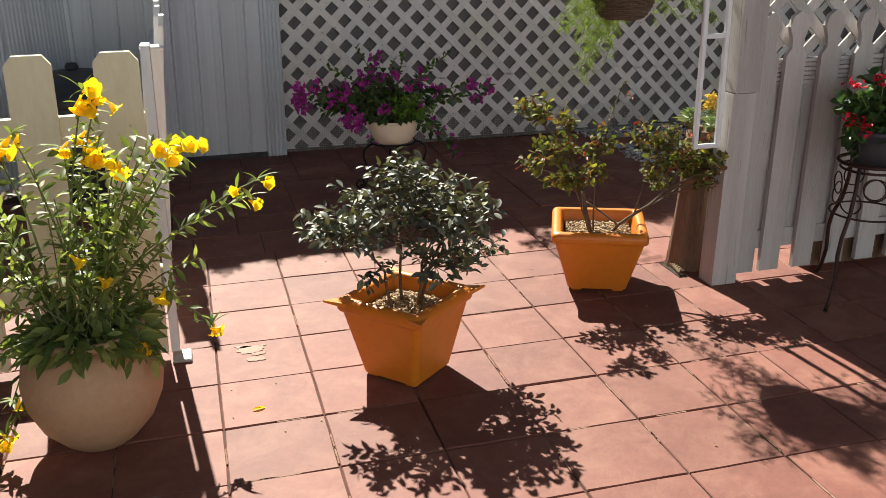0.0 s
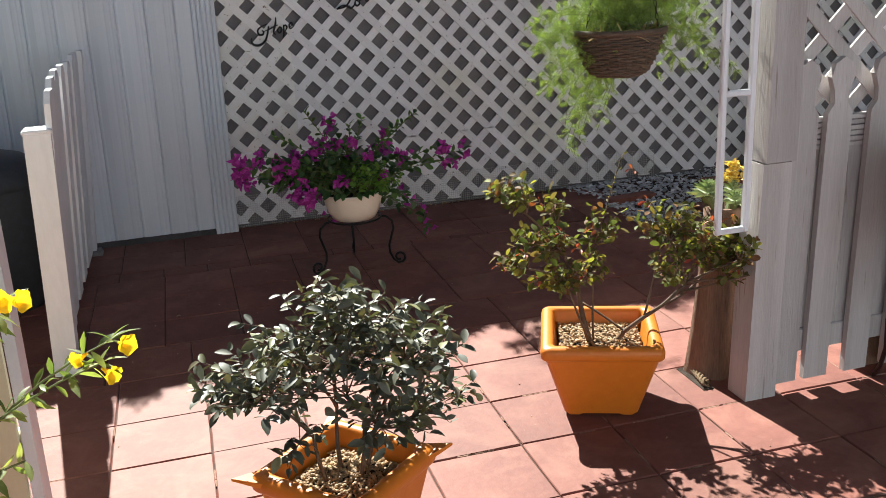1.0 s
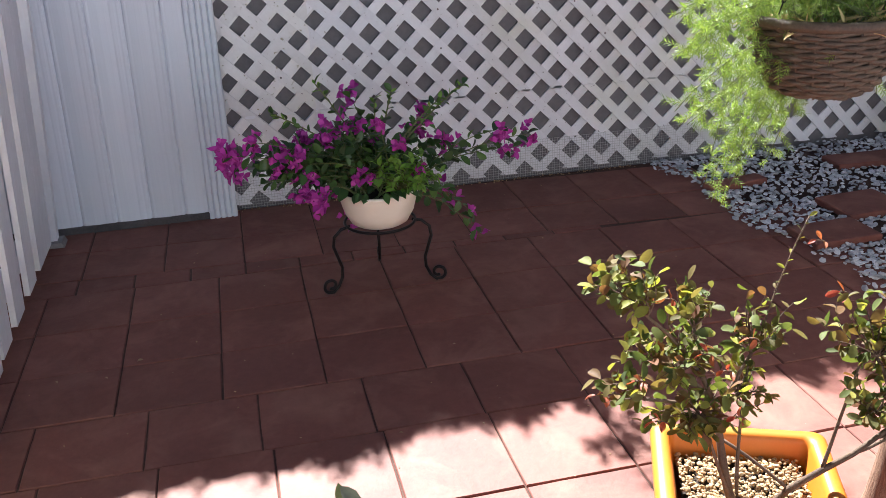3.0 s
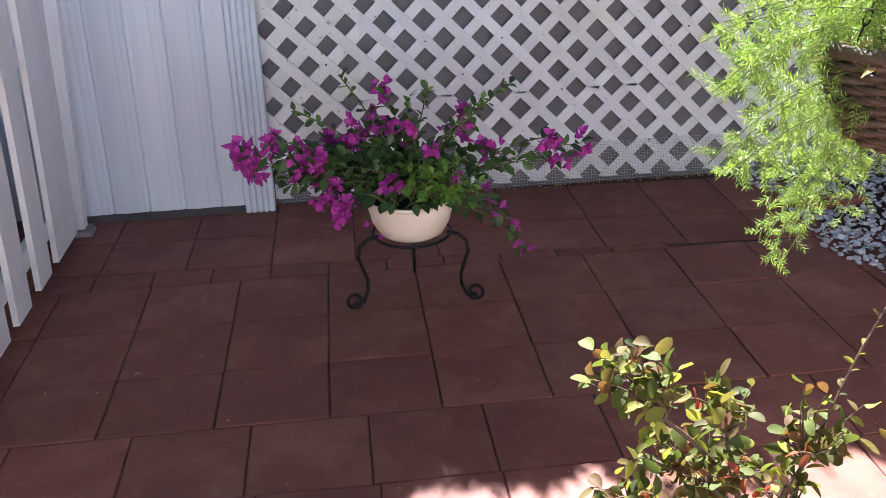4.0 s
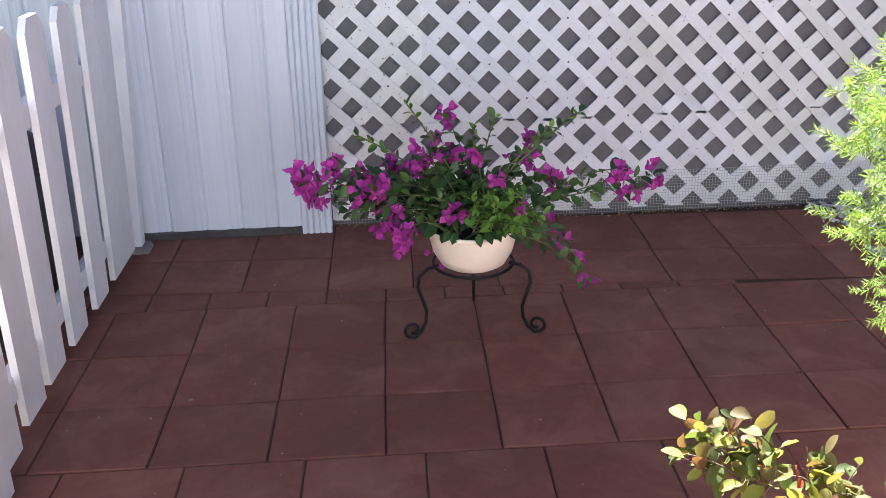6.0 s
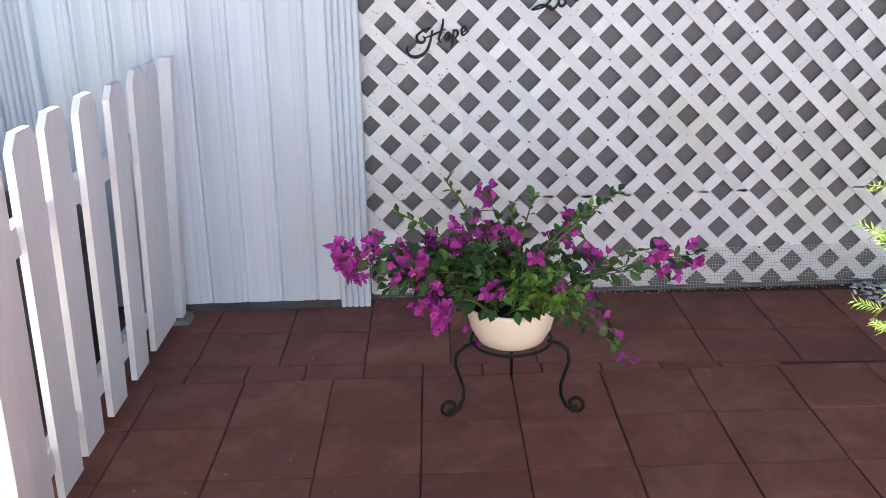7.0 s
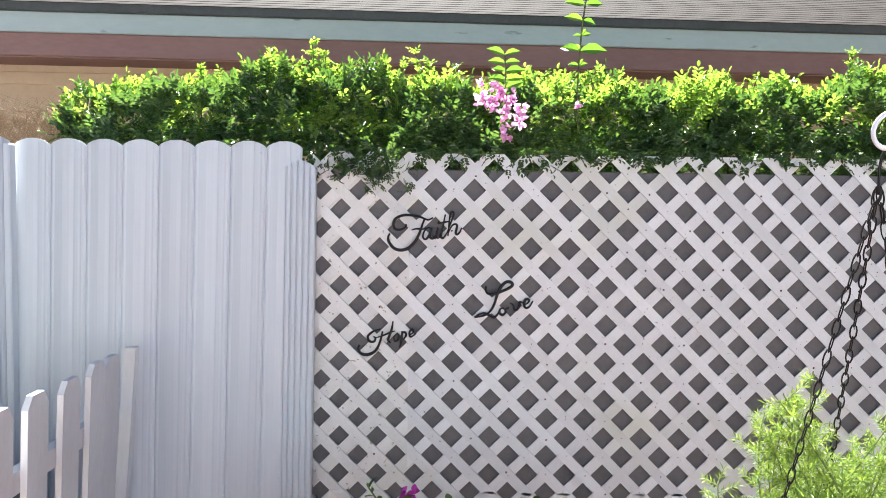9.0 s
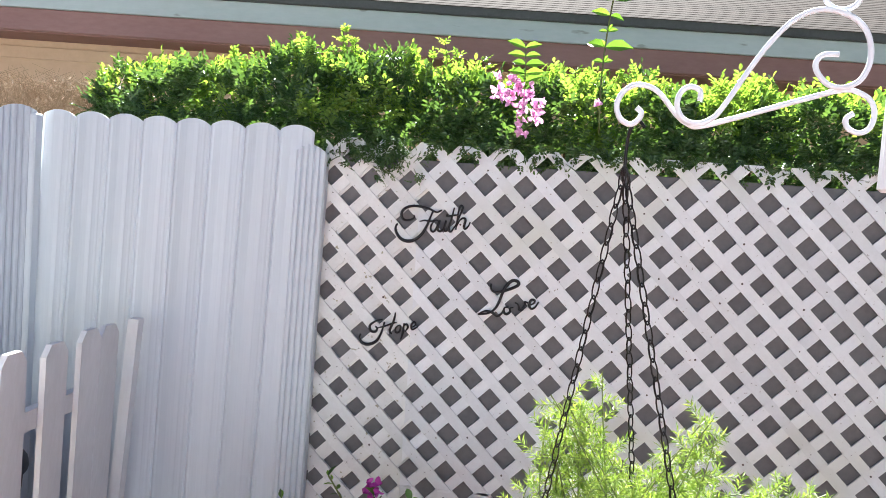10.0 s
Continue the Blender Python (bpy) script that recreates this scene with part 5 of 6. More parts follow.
for k in range(9):
    a = radians(k * 40)
    c = (SX + 0.12 * math.cos(a), SY + 0.12 * math.sin(a), 0.40 if k % 2 else 0.46)
    part("ring_ornament", Geo().tube(spiral(c, 0.042, 0.042, 0, 360, (-math.sin(a), math.cos(a), 0), (0, 0, 1), 21), 0.003, 5, False), M_RUST, ts, smooth=True)
part("lower_ring", Geo().tube(spiral((SX, SY, 0.345), 0.135, 0.135, 0, 360, (1, 0, 0), (0, 1, 0), 33), 0.004, 6, False), M_RUST, ts, smooth=True)
rp = thing("dark_flower_pot", (SX, SY, 0.525), "small dark flower pot on the tall stand", "pot")
part("body", Geo().lathe([(0.0, 0.002), (0.075, 0.002), (0.1, 0.08), (0.108, 0.13), (0.114, 0.132), (0.114, 0.15), (0.1, 0.15), (0.096, 0.11), (0.0, 0.11)], (SX, SY, 0.524), 28), M_BIN, rp, smooth=True)
r = random.Random(71)
geran = thing("red_flowering_plant", (SX, SY, 0.63), "dark green trailing plant with red flowers", "flowering plant")
st, lv, fw = Geo(), Geo(), Geo()
bush(r, (SX, SY, 0.64), (SX + 0.02, SY, 0.74), (0.2, 0.18, 0.14), 60, 0.05, lv, st, 0.05, 0.7, 0.016, 0.003, 0.3)
bush(r, (SX - 0.05, SY, 0.66), (SX - 0.07, SY - 0.02, 0.66), (0.08, 0.1, 0.12), 22, 0.05, lv, st, 0.048, 0.7, 0.016, 0.003, 0.3)
for c in ((2.285, 2.80, 0.85), (2.30, 2.82, 0.72), (2.33, 2.78, 0.70), (2.38, 2.78, 0.86), (2.50, 2.76, 0.84), (2.44, 2.74, 0.75)):
    st.tube([(SX, SY, 0.66), Vector(c)], 0.002, 4)
    for k in range(16):
        q = Vector(c) + Vector((r.gauss(0, 0.013), r.gauss(0, 0.013), r.gauss(0, 0.012)))
        fw.leaf(q, Vector((r.gauss(0, 1), r.gauss(-0.4, 1), r.gauss(0.2, 1))), Vector((0, 0, 1)), 0.021, 0.018, 0.2)
part("branchwork", st, M_GREENSTEM, geran, smooth=True, kind="stuff")
part("leaves", lv, L_BOUG, geran, "dark green rounded leaves", kind="stuff")
part("flowers", fw, L_FLOWERRED, geran, "red flowers", kind="stuff")

# ---- white gravel bed with loose pavers ----
r = random.Random(83)
g = Geo()


def gravel_edge(y):
    return 2.54 + 0.10 * max(0.0, (5.9 - y)) + 0.03 * math.sin(y * 7) + 0.02 * math.sin(y * 17)


k = 0
while k < 6000:
    x, y = 2.5 + 2.1 * r.random() ** 1.2, r.uniform(4.2, 5.97)
    if x < gravel_edge(y) + 0.08 * r.random():
        continue
    g.pebble((x, y, 0.003 + 0.012 * r.random()), r.uniform(0.006, 0.018), r, 0.42)
    k += 1
single("white_gravel", g, M_WHITE_PEBBLE, "white pebble gravel bed by the lattice", "gravel", kind="stuff")
for x, y, a, w, d in ((3.16, 5.10, 4, 0.30, 0.24), (3.55, 5.62, -3, 0.36, 0.16), (2.86, 4.86, 2, 0.30, 0.20), (2.80, 5.52, 8, 0.30, 0.09), (3.62, 5.0, -8, 0.30, 0.30)):
    q = single("loose_paver", Geo().box((-w / 2, -d / 2, 0.0), (w / 2, d / 2, 0.03), 0.005), M_PAVER, "loose dark red paver on the white gravel", "paver", group="loose pavers")
    q.matrix_world = pose(x, y, 0.002, 0, 0, a)
jar = Geo().lathe([(0.0, 0.0), (0.07, 0.0), (0.13, 0.08), (0.15, 0.17), (0.13, 0.26), (0.085, 0.31), (0.09, 0.34), (0.105, 0.35), (0.09, 0.355), (0.07, 0.33), (0.075, 0.3), (0.12, 0.2), (0.0, 0.03)], (0, 0, 0), 32)
jar_ob = single("terracotta_jar", jar, M_CLAY_RED, "round orange terracotta jar beside the gravel", "jar", smooth=True)
jar_ob.location = (3.90, 5.30, 0.01)

# ---- lettered signs on the lattice ----


def sign(letters, x, z, label):
    """A word in script: each stroke a line of points in millimetres, with the stroke's half width last."""
    root = thing("word_sign", (x, LAT_Y - 0.02, z), label, "sign", "word signs")
    for pts, half in letters:
        half *= 1.2
        line = smooth_path([(x + u * 0.001, LAT_Y - 0.0105, z + v * 0.001) for u, v in pts], 4)
        m = len(line) - 1
        g = Geo().tube(line, [half * 0.001 * (0.55 + 0.6 * math.sin(math.pi * min(max(k / m, 0.08), 0.92))) for k in range(m + 1)], 6)
        part("letter_stroke", g, M_SIGN, root, smooth=True)
    return root


FAITH = [([(185, 137), (164, 127), (132, 139), (97, 145), (62, 145), (32, 132), (20, 109), (30, 88), (53, 86), (72, 97), (73, 109)], 4.2),
         ([(150, 132), (139, 101), (128, 69), (109, 33), (80, 7), (50, 0), (23, 9), (3, 34), (0, 55), (7, 69)], 5.0),
         ([(97, 84), (118, 90), (140, 88), (162, 94)], 3.0),
         ([(179, 91), (162, 94), (147, 75), (145, 53), (158, 47), (171, 68), (179, 95), (173, 60), (184, 50), (200, 66), (206, 97), (199, 62), (209, 52), (220, 72)], 3.6),
         ([(206, 112), (208, 118), (211, 121)], 3.4),
         ([(236, 151), (226, 98), (219, 61), (228, 52), (243, 74)], 3.8), ([(208, 113), (230, 118), (254, 123)], 3.0),
         ([(244, 74), (264, 131), (270, 155), (261, 160), (254, 135), (248, 61)], 3.6),
         ([(249, 74), (263, 103), (278, 111), (285, 103), (280, 76), (286, 68), (297, 78), (305, 97)], 3.6)]
LOVE = [([(46, 131), (46, 112), (58, 99), (84, 100), (122, 114), (151, 130), (157, 141), (147, 150), (129, 149), (110, 130), (95, 99), (83, 59), (68, 29), (43, 9), (0, 0)], 5.0),
        ([(0, 0), (21, 13), (42, 17), (65, 9), (80, 0), (96, 12), (102, 25)], 4.4),
        ([(123, 40), (108, 37), (105, 20), (116, 11), (130, 22), (129, 36), (143, 42)], 4.0),
        ([(147, 62), (161, 54), (167, 34), (178, 35), (188, 55), (187, 68), (201, 64)], 4.0),
        ([(208, 55), (224, 65), (226, 77), (212, 77), (206, 56), (215, 42), (230, 49), (243, 72)], 4.0)]
HOPE = [([(93, 109), (65, 100), (41, 80), (45, 58), (64, 55), (72, 69), (63, 78)], 4.0),
        ([(101, 99), (90, 53), (71, 16), (40, 0), (13, 4), (0, 23), (4, 41)], 4.8),
        ([(144, 142), (140, 111), (125, 65), (135, 51)], 4.0), ([(71, 71), (102, 81), (137, 97), (152, 101)], 3.0),
        ([(160, 91), (148, 75), (153, 59), (166, 66), (169, 85), (160, 91)], 3.6),
        ([(183, 101), (180, 61), (173, 32)], 3.8), ([(180, 86), (192, 98), (200, 85), (189, 66)], 3.4),
        ([(211, 84), (230, 97), (226, 110), (214, 98), (218, 77), (242, 92)], 3.4)]
sign(FAITH, 0.862, 1.454, "black metal script sign reading Faith on the lattice")
sign(LOVE, 1.225, 1.177, "black metal script sign reading Love on the lattice")
sign(HOPE, 0.741, 1.013, "black metal script sign reading Hope on the lattice")

# ---- hedge and growth behind the wall ----
r = random.Random(97)


def frond_cluster(g, p, way, r, n, size):
    """A small feathered leaf: pairs of leaflets along a rib."""
    d = way.normalized()
    side_ = d.cross(Vector((r.gauss(0, 0.5), r.gauss(0, 0.5), 1))).normalized()
    up = side_.cross(d)
    for k in range(n):
        q = p + d * (size * 0.55 * k)
        for sgn in (-1, 1):
            g.leaf(q, side_ * sgn + d * 0.6, up + Vector((r.gauss(0, 0.35), r.gauss(0, 0.35), 0)), size, size * 0.52, 0.15)
    g.leaf(p + d * (size * 0.55 * n), d, up, size, size * 0.52, 0.15)


def hedge_top(x):
    """Uneven height of the hedge along the wall, with one higher tuft and a falling end."""
    tuft = 0.11 * math.exp(-((x - 0.55) / 0.16) ** 2) + 0.03 * math.exp(-((x - 2.0) / 0.3) ** 2)
    return 2.135 + tuft + 0.05 * noise.noise(Vector((x * 2.1, 0, 3))) + 0.06 * noise.noise(Vector((x * 6.0, 5, 1))) - 0.22 * max(0.0, -0.15 - x)


def hedge_skin(x, turn):
    """A point on the rounded front and top; turn goes from 0 at the foot of the front to 1 on top."""
    a = turn * math.pi / 2
    lump = 0.18 * noise.noise(Vector((x * 4.2, turn * 3.0, 2))) + 0.1 * noise.noise(Vector((x * 10.0, turn * 6.0, 7)))
    deep = 0.42 + lump
    return Vector((x, 6.6 - deep * math.cos(a) ** 0.8, 1.84 + (hedge_top(x) + lump * 0.75 - 1.84) * math.sin(a)))


hedge = thing("clipped_hedge", (2, 6.3, 0), "dense sunlit green hedge behind the fences", "hedge")
lv, yg, st = Geo(), Geo(), Geo()
for i in range(40):
    x = -0.5 + i * 0.13
    st.tube([(x, 6.58, -0.06), (x + r.gauss(0, 0.04), 6.58 + r.gauss(0, 0.04), 1.0), (x + r.gauss(0, 0.08), 6.56 + r.gauss(0, 0.06), 1.95)], [0.014, 0.011, 0.005], 5)
for k in range(1350):                   # leaf sprays over the whole skin: old and shade-dark low down, young and sunlit-bright above
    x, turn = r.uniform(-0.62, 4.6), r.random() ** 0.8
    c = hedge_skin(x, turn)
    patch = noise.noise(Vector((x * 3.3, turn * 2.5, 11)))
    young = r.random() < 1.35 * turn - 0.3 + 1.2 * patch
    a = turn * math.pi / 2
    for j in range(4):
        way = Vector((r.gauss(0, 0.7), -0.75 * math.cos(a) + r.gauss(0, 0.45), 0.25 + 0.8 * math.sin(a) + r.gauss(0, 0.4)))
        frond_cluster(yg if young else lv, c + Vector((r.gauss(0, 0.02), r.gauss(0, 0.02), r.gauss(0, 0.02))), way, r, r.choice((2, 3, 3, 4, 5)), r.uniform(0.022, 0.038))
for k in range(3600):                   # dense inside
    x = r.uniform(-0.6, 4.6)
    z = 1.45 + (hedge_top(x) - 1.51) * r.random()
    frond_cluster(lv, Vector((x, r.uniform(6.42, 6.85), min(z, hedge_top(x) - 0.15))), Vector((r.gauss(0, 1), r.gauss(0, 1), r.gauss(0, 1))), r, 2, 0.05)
for k in range(420):                    # sprigs hanging over the lattice top
    x = r.uniform(0.2, 3.6)
    frond_cluster(lv, Vector((x, 5.955 + 0.05 * r.random(), 1.875 - 0.07 * r.random() ** 2 * (1 + 1.3 * noise.noise(Vector((x * 2.5, 0, 9)))))), Vector((r.gauss(0, 0.6), -0.4, r.gauss(-0.3, 0.5))), r, 3, r.uniform(0.014, 0.024))
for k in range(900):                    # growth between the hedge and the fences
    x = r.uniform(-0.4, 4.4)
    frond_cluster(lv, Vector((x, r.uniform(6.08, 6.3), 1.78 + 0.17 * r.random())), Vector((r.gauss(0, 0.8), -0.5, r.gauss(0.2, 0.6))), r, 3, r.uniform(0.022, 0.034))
for k in range(170):
    frond_cluster(lv, Vector((0.78 + r.gauss(0, 0.09), 5.955 - 0.01 * r.random(), 1.79 + r.gauss(0, 0.04))), Vector((r.gauss(0, 0.7), -0.2, r.gauss(-0.4, 0.5))), r, 3, 0.013)
shoots = [(0.47, 2.37, 4), (0.53, 2.32, 4), (0.58, 2.28, 3), (0.42, 2.28, 3), (0.28, 2.34, 2), (0.95, 2.34, 2), (1.01, 2.28, 3), (0.89, 2.27, 2), (1.13, 2.27, 2), (1.55, 2.24, 4), (1.74, 2.24, 3), (1.9, 2.25, 4), (1.97, 2.2, 3),
          (2.35, 2.25, 3), (2.28, 2.2, 3), (2.54, 2.25, 2), (2.98, 2.35, 4), (3.05, 2.28, 3), (-0.05, 2.25, 3), (0.03, 2.2, 3), (-0.3, 2.12, 2)]
for k in range(46):
    x = r.uniform(-0.2, 4.2)
    shoots.append((x, hedge_top(x) + r.uniform(-0.02, 0.03), 2))
for x, z, full in shoots:
    pts = curve3((x - 0.02, 6.54, 1.98), (x + r.gauss(0, 0.03), 6.52, (2.02 + z) / 2), (x, 6.48, z), 9)
    st.tube(pts, 0.003, 4)
    for i in range(2, 9):
        for q in range(full):
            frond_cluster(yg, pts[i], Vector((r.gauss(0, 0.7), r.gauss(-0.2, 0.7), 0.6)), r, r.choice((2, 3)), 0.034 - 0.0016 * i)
part("branchwork", st, M_STEM, hedge, smooth=True, kind="stuff")
part("leaves", lv, L_HEDGE, hedge, "dark green old leaflets with front shade in their colour", kind="stuff")
part("young_leaves", yg, L_HEDGE_BRIGHT, hedge, "bright yellow-green young leaflets with top sunlight in their colour", kind="stuff")

tall = thing("tall_flowering_shoot", (1.66, 6.1, 1.9), "tall thin leafy shoot with pale pink buds above the hedge", "shoot")
st, lv, fw = Geo(), Geo(), Geo()
pts = curve3((1.66, 6.10, 1.95), (1.63, 6.08, 2.25), (1.69, 6.06, 2.62), 12)
st.tube(pts, 0.0035, 5)
for i, big in ((5, 0.05), (6, 0.11), (7, 0.045), (8, 0.075), (9, 0.09), (10, 0.06), (11, 0.04)):
    for sg in (-1, 1):
        q = big * r.uniform(0.75, 1.1)
        lv.blade(pts[i], Vector((sg, r.gauss(0, 0.4), r.uniform(-0.15, 0.45))), Vector((0, -1, 0.5)), q, q * 0.5, 0.2, 0.3, 0.0)
for i in (4, 5, 6, 7):                  # buds
    lv.blade(pts[i], Vector((r.choice((-1, 1)) * 0.5, -0.3, 0.8)), Vector((0, -1, 0.3)), 0.035, 0.016, 0.4, 0.0, 0.3)
pts2 = curve3((1.33, 6.05, 1.95), (1.35, 6.03, 2.12), (1.335, 6.02, 2.27), 10)
st.tube(pts2, 0.003, 5)
for i in (5, 6, 7, 8, 9):
    for sg in (-1, 1):
        q = r.uniform(0.06, 0.085)
        lv.blade(pts2[i], Vector((sg, r.gauss(-0.3, 0.4), r.uniform(0.1, 0.7))), Vector((0, -1, 0.5)), q, q * 0.48, 0.2, 0.3, 0.0)
for x, z in ((1.25, 2.07), (1.29, 2.06), (1.33, 2.12), (1.36, 2.07), (1.41, 2.05), (1.34, 2.03), (1.335, 1.945), (1.39, 1.975), (1.27, 2.14), (1.31, 2.09), (1.645, 2.06)):
    for k in range(7 if x < 1.5 else 2):
        bract(fw, Vector((x + r.gauss(0, 0.014), 5.99 + r.gauss(0, 0.015), z + r.gauss(0, 0.013))), Vector((r.gauss(0, 0.8), -0.8, r.gauss(0, 0.7))), 0.026, r)
    st.tube([(x, 5.995, z), (1.34 if x < 1.5 else x, 6.04, z - 0.06)], 0.0015, 4)
part("branchwork", st, M_GREENSTEM, tall, smooth=True, kind="stuff")
part("leaves", lv, L_LIGHT, tall, "bright pointed leaves")
part("blossoms", fw, L_PINK, tall, "pale pink papery bracts", smooth=True)

dry = thing("dry_bush", (-0.9, 6.5, 0), "dry brown leafless bush behind the fence", "bush")
g = Geo()
for k in range(2200):
    a = Vector((r.uniform(-1.7, -0.45), r.uniform(6.2, 6.8), r.uniform(1.75, 1.98)))
    g.tube([a, a + Vector((r.gauss(0, 0.04), r.gauss(0, 0.04), 0.07)), a + Vector((r.gauss(0, 0.08), r.gauss(0, 0.08), 0.06 + 0.1 * r.random()))], [0.0016, 0.0011, 0.0006], 3, False)
for k in range(26):
    x = r.uniform(-1.6, -0.55)
    g.tube([(x, 6.5, -0.06), (x + r.gauss(0, 0.05), 6.5 + r.gauss(0, 0.05), 1.0), (x + r.gauss(0, 0.1), 6.5 + r.gauss(0, 0.1), 1.85)], [0.012, 0.009, 0.005], 4, False)
part("branchwork", g, L_DRY, dry, "tangled dry brown twigs", kind="stuff")

# ---- small litter on the floor ----
r = random.Random(101)
g = Geo()
g.leaf(Vector((0.07, 2.60, 0.004)), Vector((1, 0.25, 0.05)), Vector((0, 0, 1)), 0.045, 0.014, 0.2)
single("fallen_petal", g, L_YELLOW, "fallen yellow petal on the pavers", "petal")
g = Geo()
for k in range(90):
    x, y = r.uniform(-0.15, 2.4), r.uniform(2.2, 5.9)
    g.pebble((x, y, 0.0015), r.uniform(0.0015, 0.004), r, 0.5)
for k in range(160):
    x = r.uniform(0.55, 2.5)
    g.pebble((x, LAT_Y - 0.02 - 0.03 * r.random() ** 2, 0.003), r.uniform(0.003, 0.007), r, 0.6)
single("floor_grit", g, M_TAN_PEBBLE, "scattered grit and debris on the pavers", "grit", kind="stuff")
g = Geo()
for x, y, s in ((0.21, 4.66, 0.02), (-0.05, 4.60, 0.014), (0.1, 4.58, 0.012), (1.34, 2.02, 0.012), (0.94, 4.02, 0.012), (0.62, 5.1, 0.009), (1.2, 4.46, 0.01), (2.0, 4.9, 0.012)):
    g.leaf(Vector((x, y, 0.004)), Vector((r.gauss(0, 1), r.gauss(0, 1), 0.1)), Vector((0, 0, 1)), s, s * 0.6, 0.3)
single("dead_leaves", g, L_DRY, "tiny dead leaves on the pavers", "leaf litter", kind="stuff")

g = Geo()
for cx, cy, w, d in ((0.1, 3.045, 0.042, 0.03), (0.112, 2.965, 0.03, 0.017), (0.075, 3.075, 0.028, 0.012), (0.125, 3.005, 0.022, 0.012), (0.145, 3.07, 0.012, 0.006)):
    edge = []
    for k in range(22):
        a = k * 2 * math.pi / 22
        q = 1 + 0.5 * noise.noise(Vector((cx * 40 + 2.2 * math.cos(a), cy * 40 + 2.2 * math.sin(a), 0.5)))
        edge.append((cx + w * q * math.cos(a), cy + d * q * math.sin(a)))
    g.slab(edge, lambda u, v, w_: (u, v, 0.001 + w_), 0.0003)
single("dried_paint_spot", g, M_STAIN, "pale dried paint spots on the pavers", "paint spot", kind="stuff")

# ---- patio floor, piece by piece ----
floor = thing("floor", (0.8, 3.5, 0), "red concrete pavers in offset rows, dusty", "floor", kind="structure")


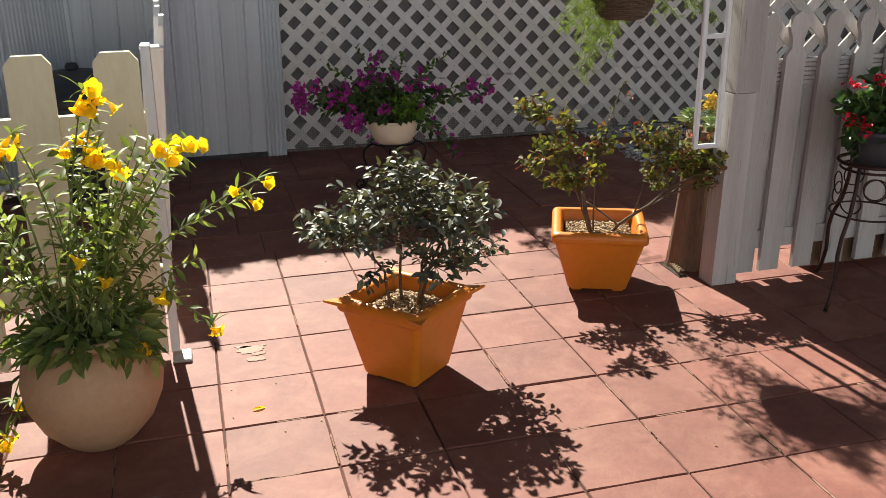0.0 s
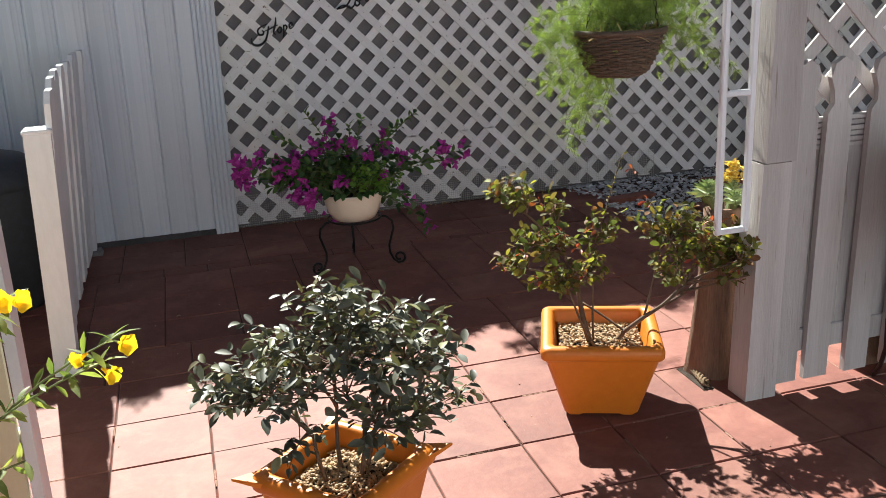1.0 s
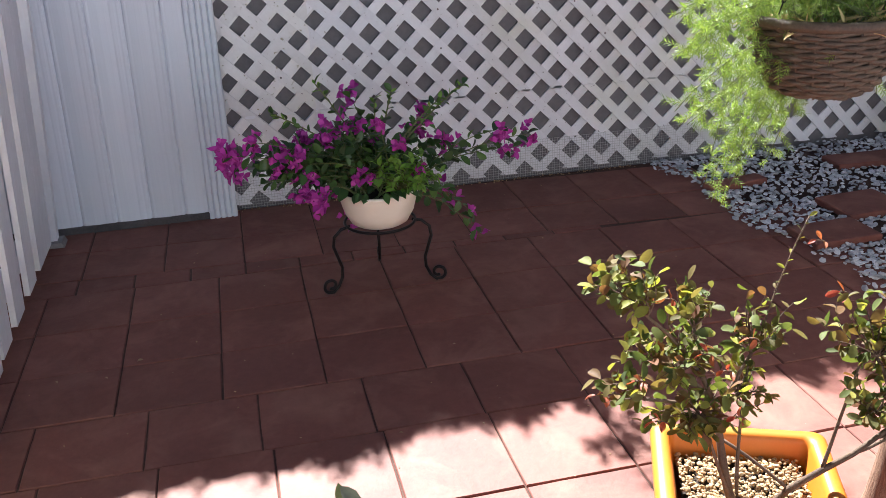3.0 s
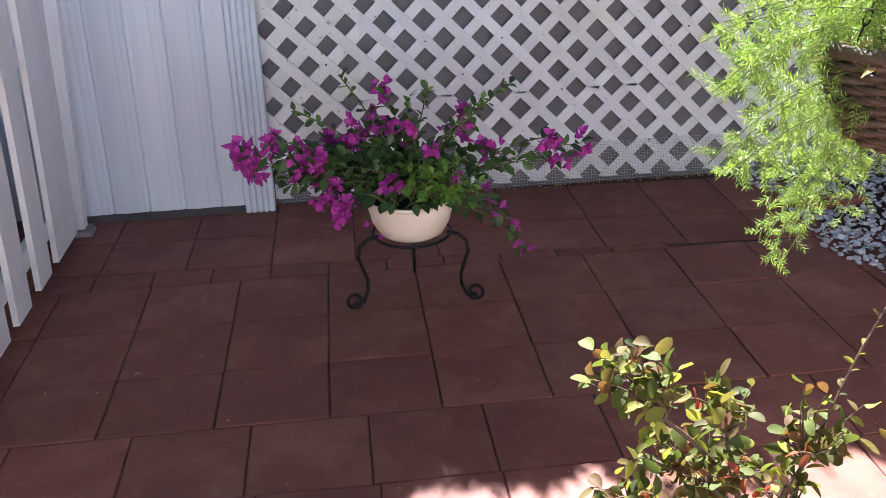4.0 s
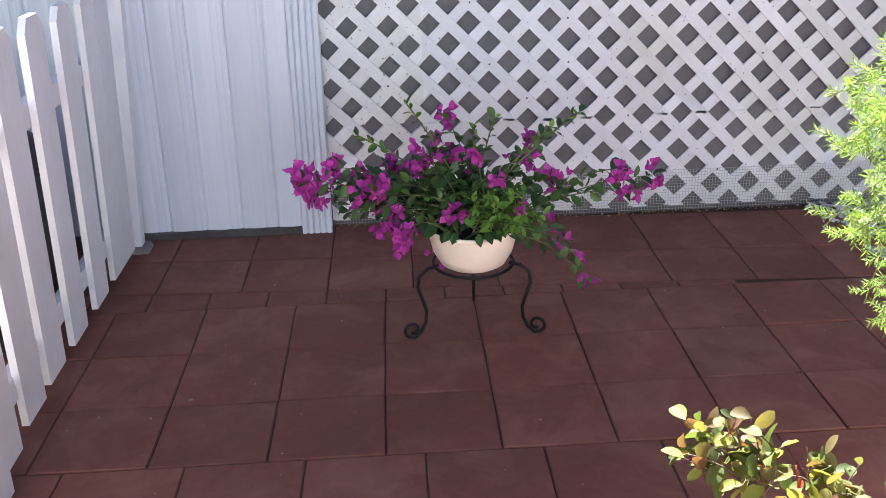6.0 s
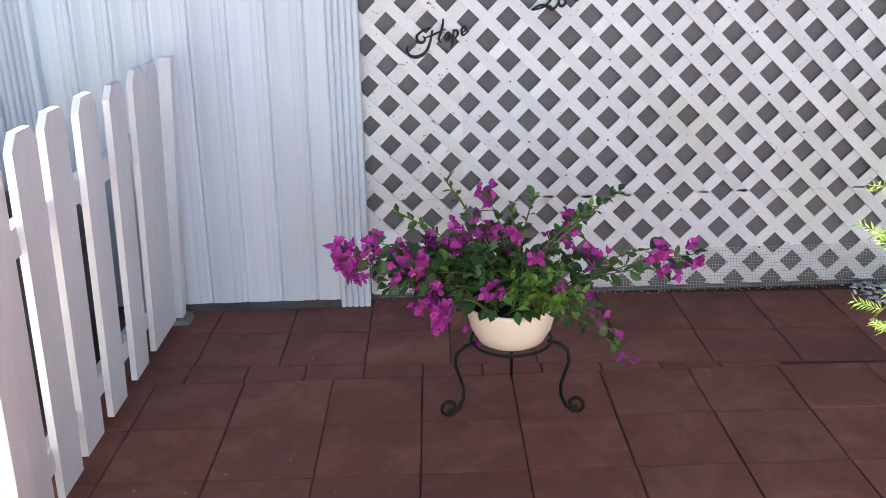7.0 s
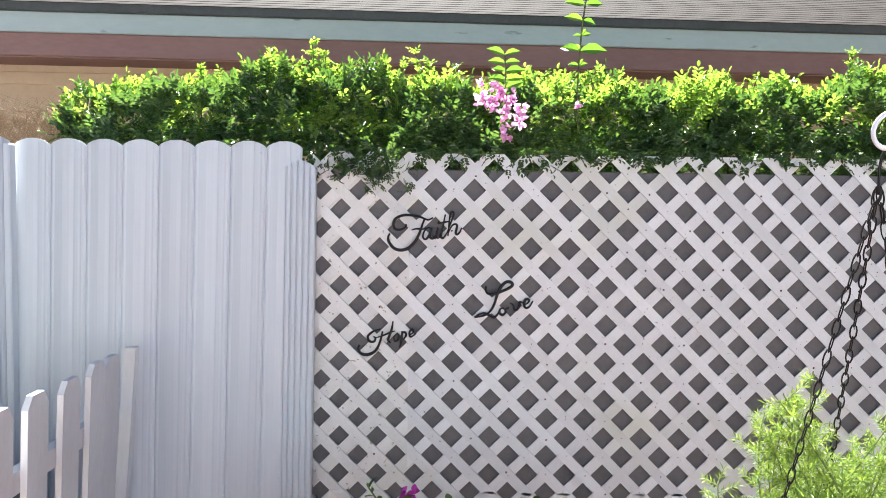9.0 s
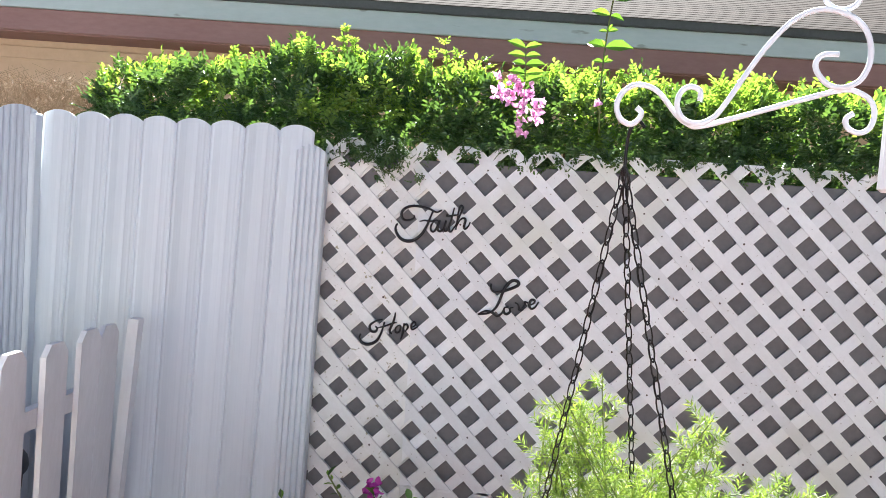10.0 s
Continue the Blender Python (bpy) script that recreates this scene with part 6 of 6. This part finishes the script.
def lay(name, x0, x1, y0, y1, material, gap=0.0019, skew0=0.0, skew1=0.0):
    """One paver between the given lines, its edges slightly uneven and its rim rounded; skews tilt its front and back lines."""
    w, d = (x1 - x0) / 2 - gap, (y1 - y0) / 2 - gap
    if w < 0.015 or d < 0.015:
        return
    g = Geo()
    edge = [(-w, -d), (-w * 0.34, -d), (w * 0.36, -d), (w, -d), (w, -d * 0.33), (w, d * 0.35), (w, d), (w * 0.3, d), (-w * 0.36, d), (-w, d), (-w, d * 0.34), (-w, -d * 0.3)]
    edge = [(x + rng.gauss(0, 0.0007), y + rng.gauss(0, 0.0007)) for x, y in edge]
    edge = [(x, y + x * (skew1 if y > 0 else skew0) * abs(y) / d) for x, y in edge]
    n = len(edge)
    for z, c in ((-0.03, 0.0), (-0.0028, 0.0), (0.0, 0.0026)):
        g.v += [(x - math.copysign(c, x) * (abs(x) > w * 0.9), y - math.copysign(c, y) * (abs(y) > d * 0.75), z) for x, y in edge]
    for r_ in range(2):
        g.f += [(r_ * n + i, r_ * n + (i + 1) % n, (r_ + 1) * n + (i + 1) % n, (r_ + 1) * n + i) for i in range(n)]
    g.f.append(tuple(range(2 * n, 3 * n)))
    ob = new(name, g.mesh(name))
    ob.data.materials.append(material)
    ob.parent = floor
    ob.matrix_parent_inverse = Matrix.Translation(-floor.location)
    ob.matrix_basis = pose((x0 + x1) / 2, (y0 + y1) / 2, rng.uniform(-0.0022, 0.001), rng.uniform(-0.25, 0.25), rng.uniform(-0.25, 0.25), rng.uniform(-0.35, 0.35))
    if y1 < 3.8 and rng.random() < 0.75:            # pale sand blown into parts of the joints
        for _ in range(rng.randint(1, 3)):
            along = rng.random() < 0.5
            a0, ln = rng.uniform(-0.9, 0.3), rng.uniform(0.2, 0.8)
            px, py = ((x0 + x1) / 2 + a0 * w, y0) if along else (x0, (y0 + y1) / 2 + a0 * d)
            m = 7
            up = [(k / (m - 1) * ln * (w if along else d), gap * rng.uniform(0.5, 1.5)) for k in range(m)]
            ring = up + [(u, -gap * rng.uniform(0.5, 1.5)) for u, _v in reversed(up)]
            sand.slab(ring, (lambda u, v, q, px=px, py=py: (px + u, py + v, -0.004 + q)) if along else (lambda u, v, q, px=px, py=py: (px + v, py + u, -0.004 + q)), 0.0036)


sand = Geo()
rows = [1.02, 1.32, 1.62, 1.92, 2.22, 2.515, 2.812, 3.11, 3.41, 3.71, 4.055, 4.352]
for y0, y1 in zip(rows, rows[1:]):
    first, step = (0.243, 0.315) if y0 > 4.0 else (0.284, 0.303)
    x = first - step * 4
    while x < 3.1:
        lay("paver", x, x + step, y0, y1, M_PAVER, 0.0022)
        x += step
rows = [4.352, 4.642, 4.942, 5.25]
for y0, y1 in zip(rows, rows[1:]):
    x = 0.456 - 0.312 * 5
    while x < 2.65:
        lay("paver", x, x + 0.312, y0, y1, M_PAVER, 0.0024)
        x += 0.312


def rear(x, y):
    """The rear rows run a little askew: the line that starts at y, at x."""
    return y - 0.05 * (x - 0.3)


x = 0.349 - 0.211 * 5
while x < 1.9:                          # a band of bricks, cut narrower and narrower
    lay("brick", x, x + 0.211, 5.25, rear(x + 0.105, 5.372), M_BRICK, 0.0034, 0.0, -0.05)
    x += 0.211
for y0, y1 in ((5.372, 5.655), (5.655, 6.03)):
    x = 0.246 - 0.313 * 3
    while x < 2.45:
        m = x + 0.1565
        front = rear(m, y0) if x < 1.9 else max(rear(m, y0), 5.25)
        lay("paver", x, x + 0.313, front, min(rear(m, y1), 5.985), M_PAVER, 0.0026, -0.05, -0.05 if rear(m, y1) < 5.985 else 0.0)
        x += 0.313
rest = Geo()
for i in range(16):
    for j in range(9):
        x, y = -1.5 + i * 0.303, -1.7 + j * 0.302
        rest.box((x, y, -0.03), (x + 0.297, y + 0.296, 0.0), 0.003)
part("pavers_rest", rest, M_PAVER, floor, kind="stuff")
part("joint_sand", sand, M_SAND, floor, "pale sand in the joints", kind="stuff")
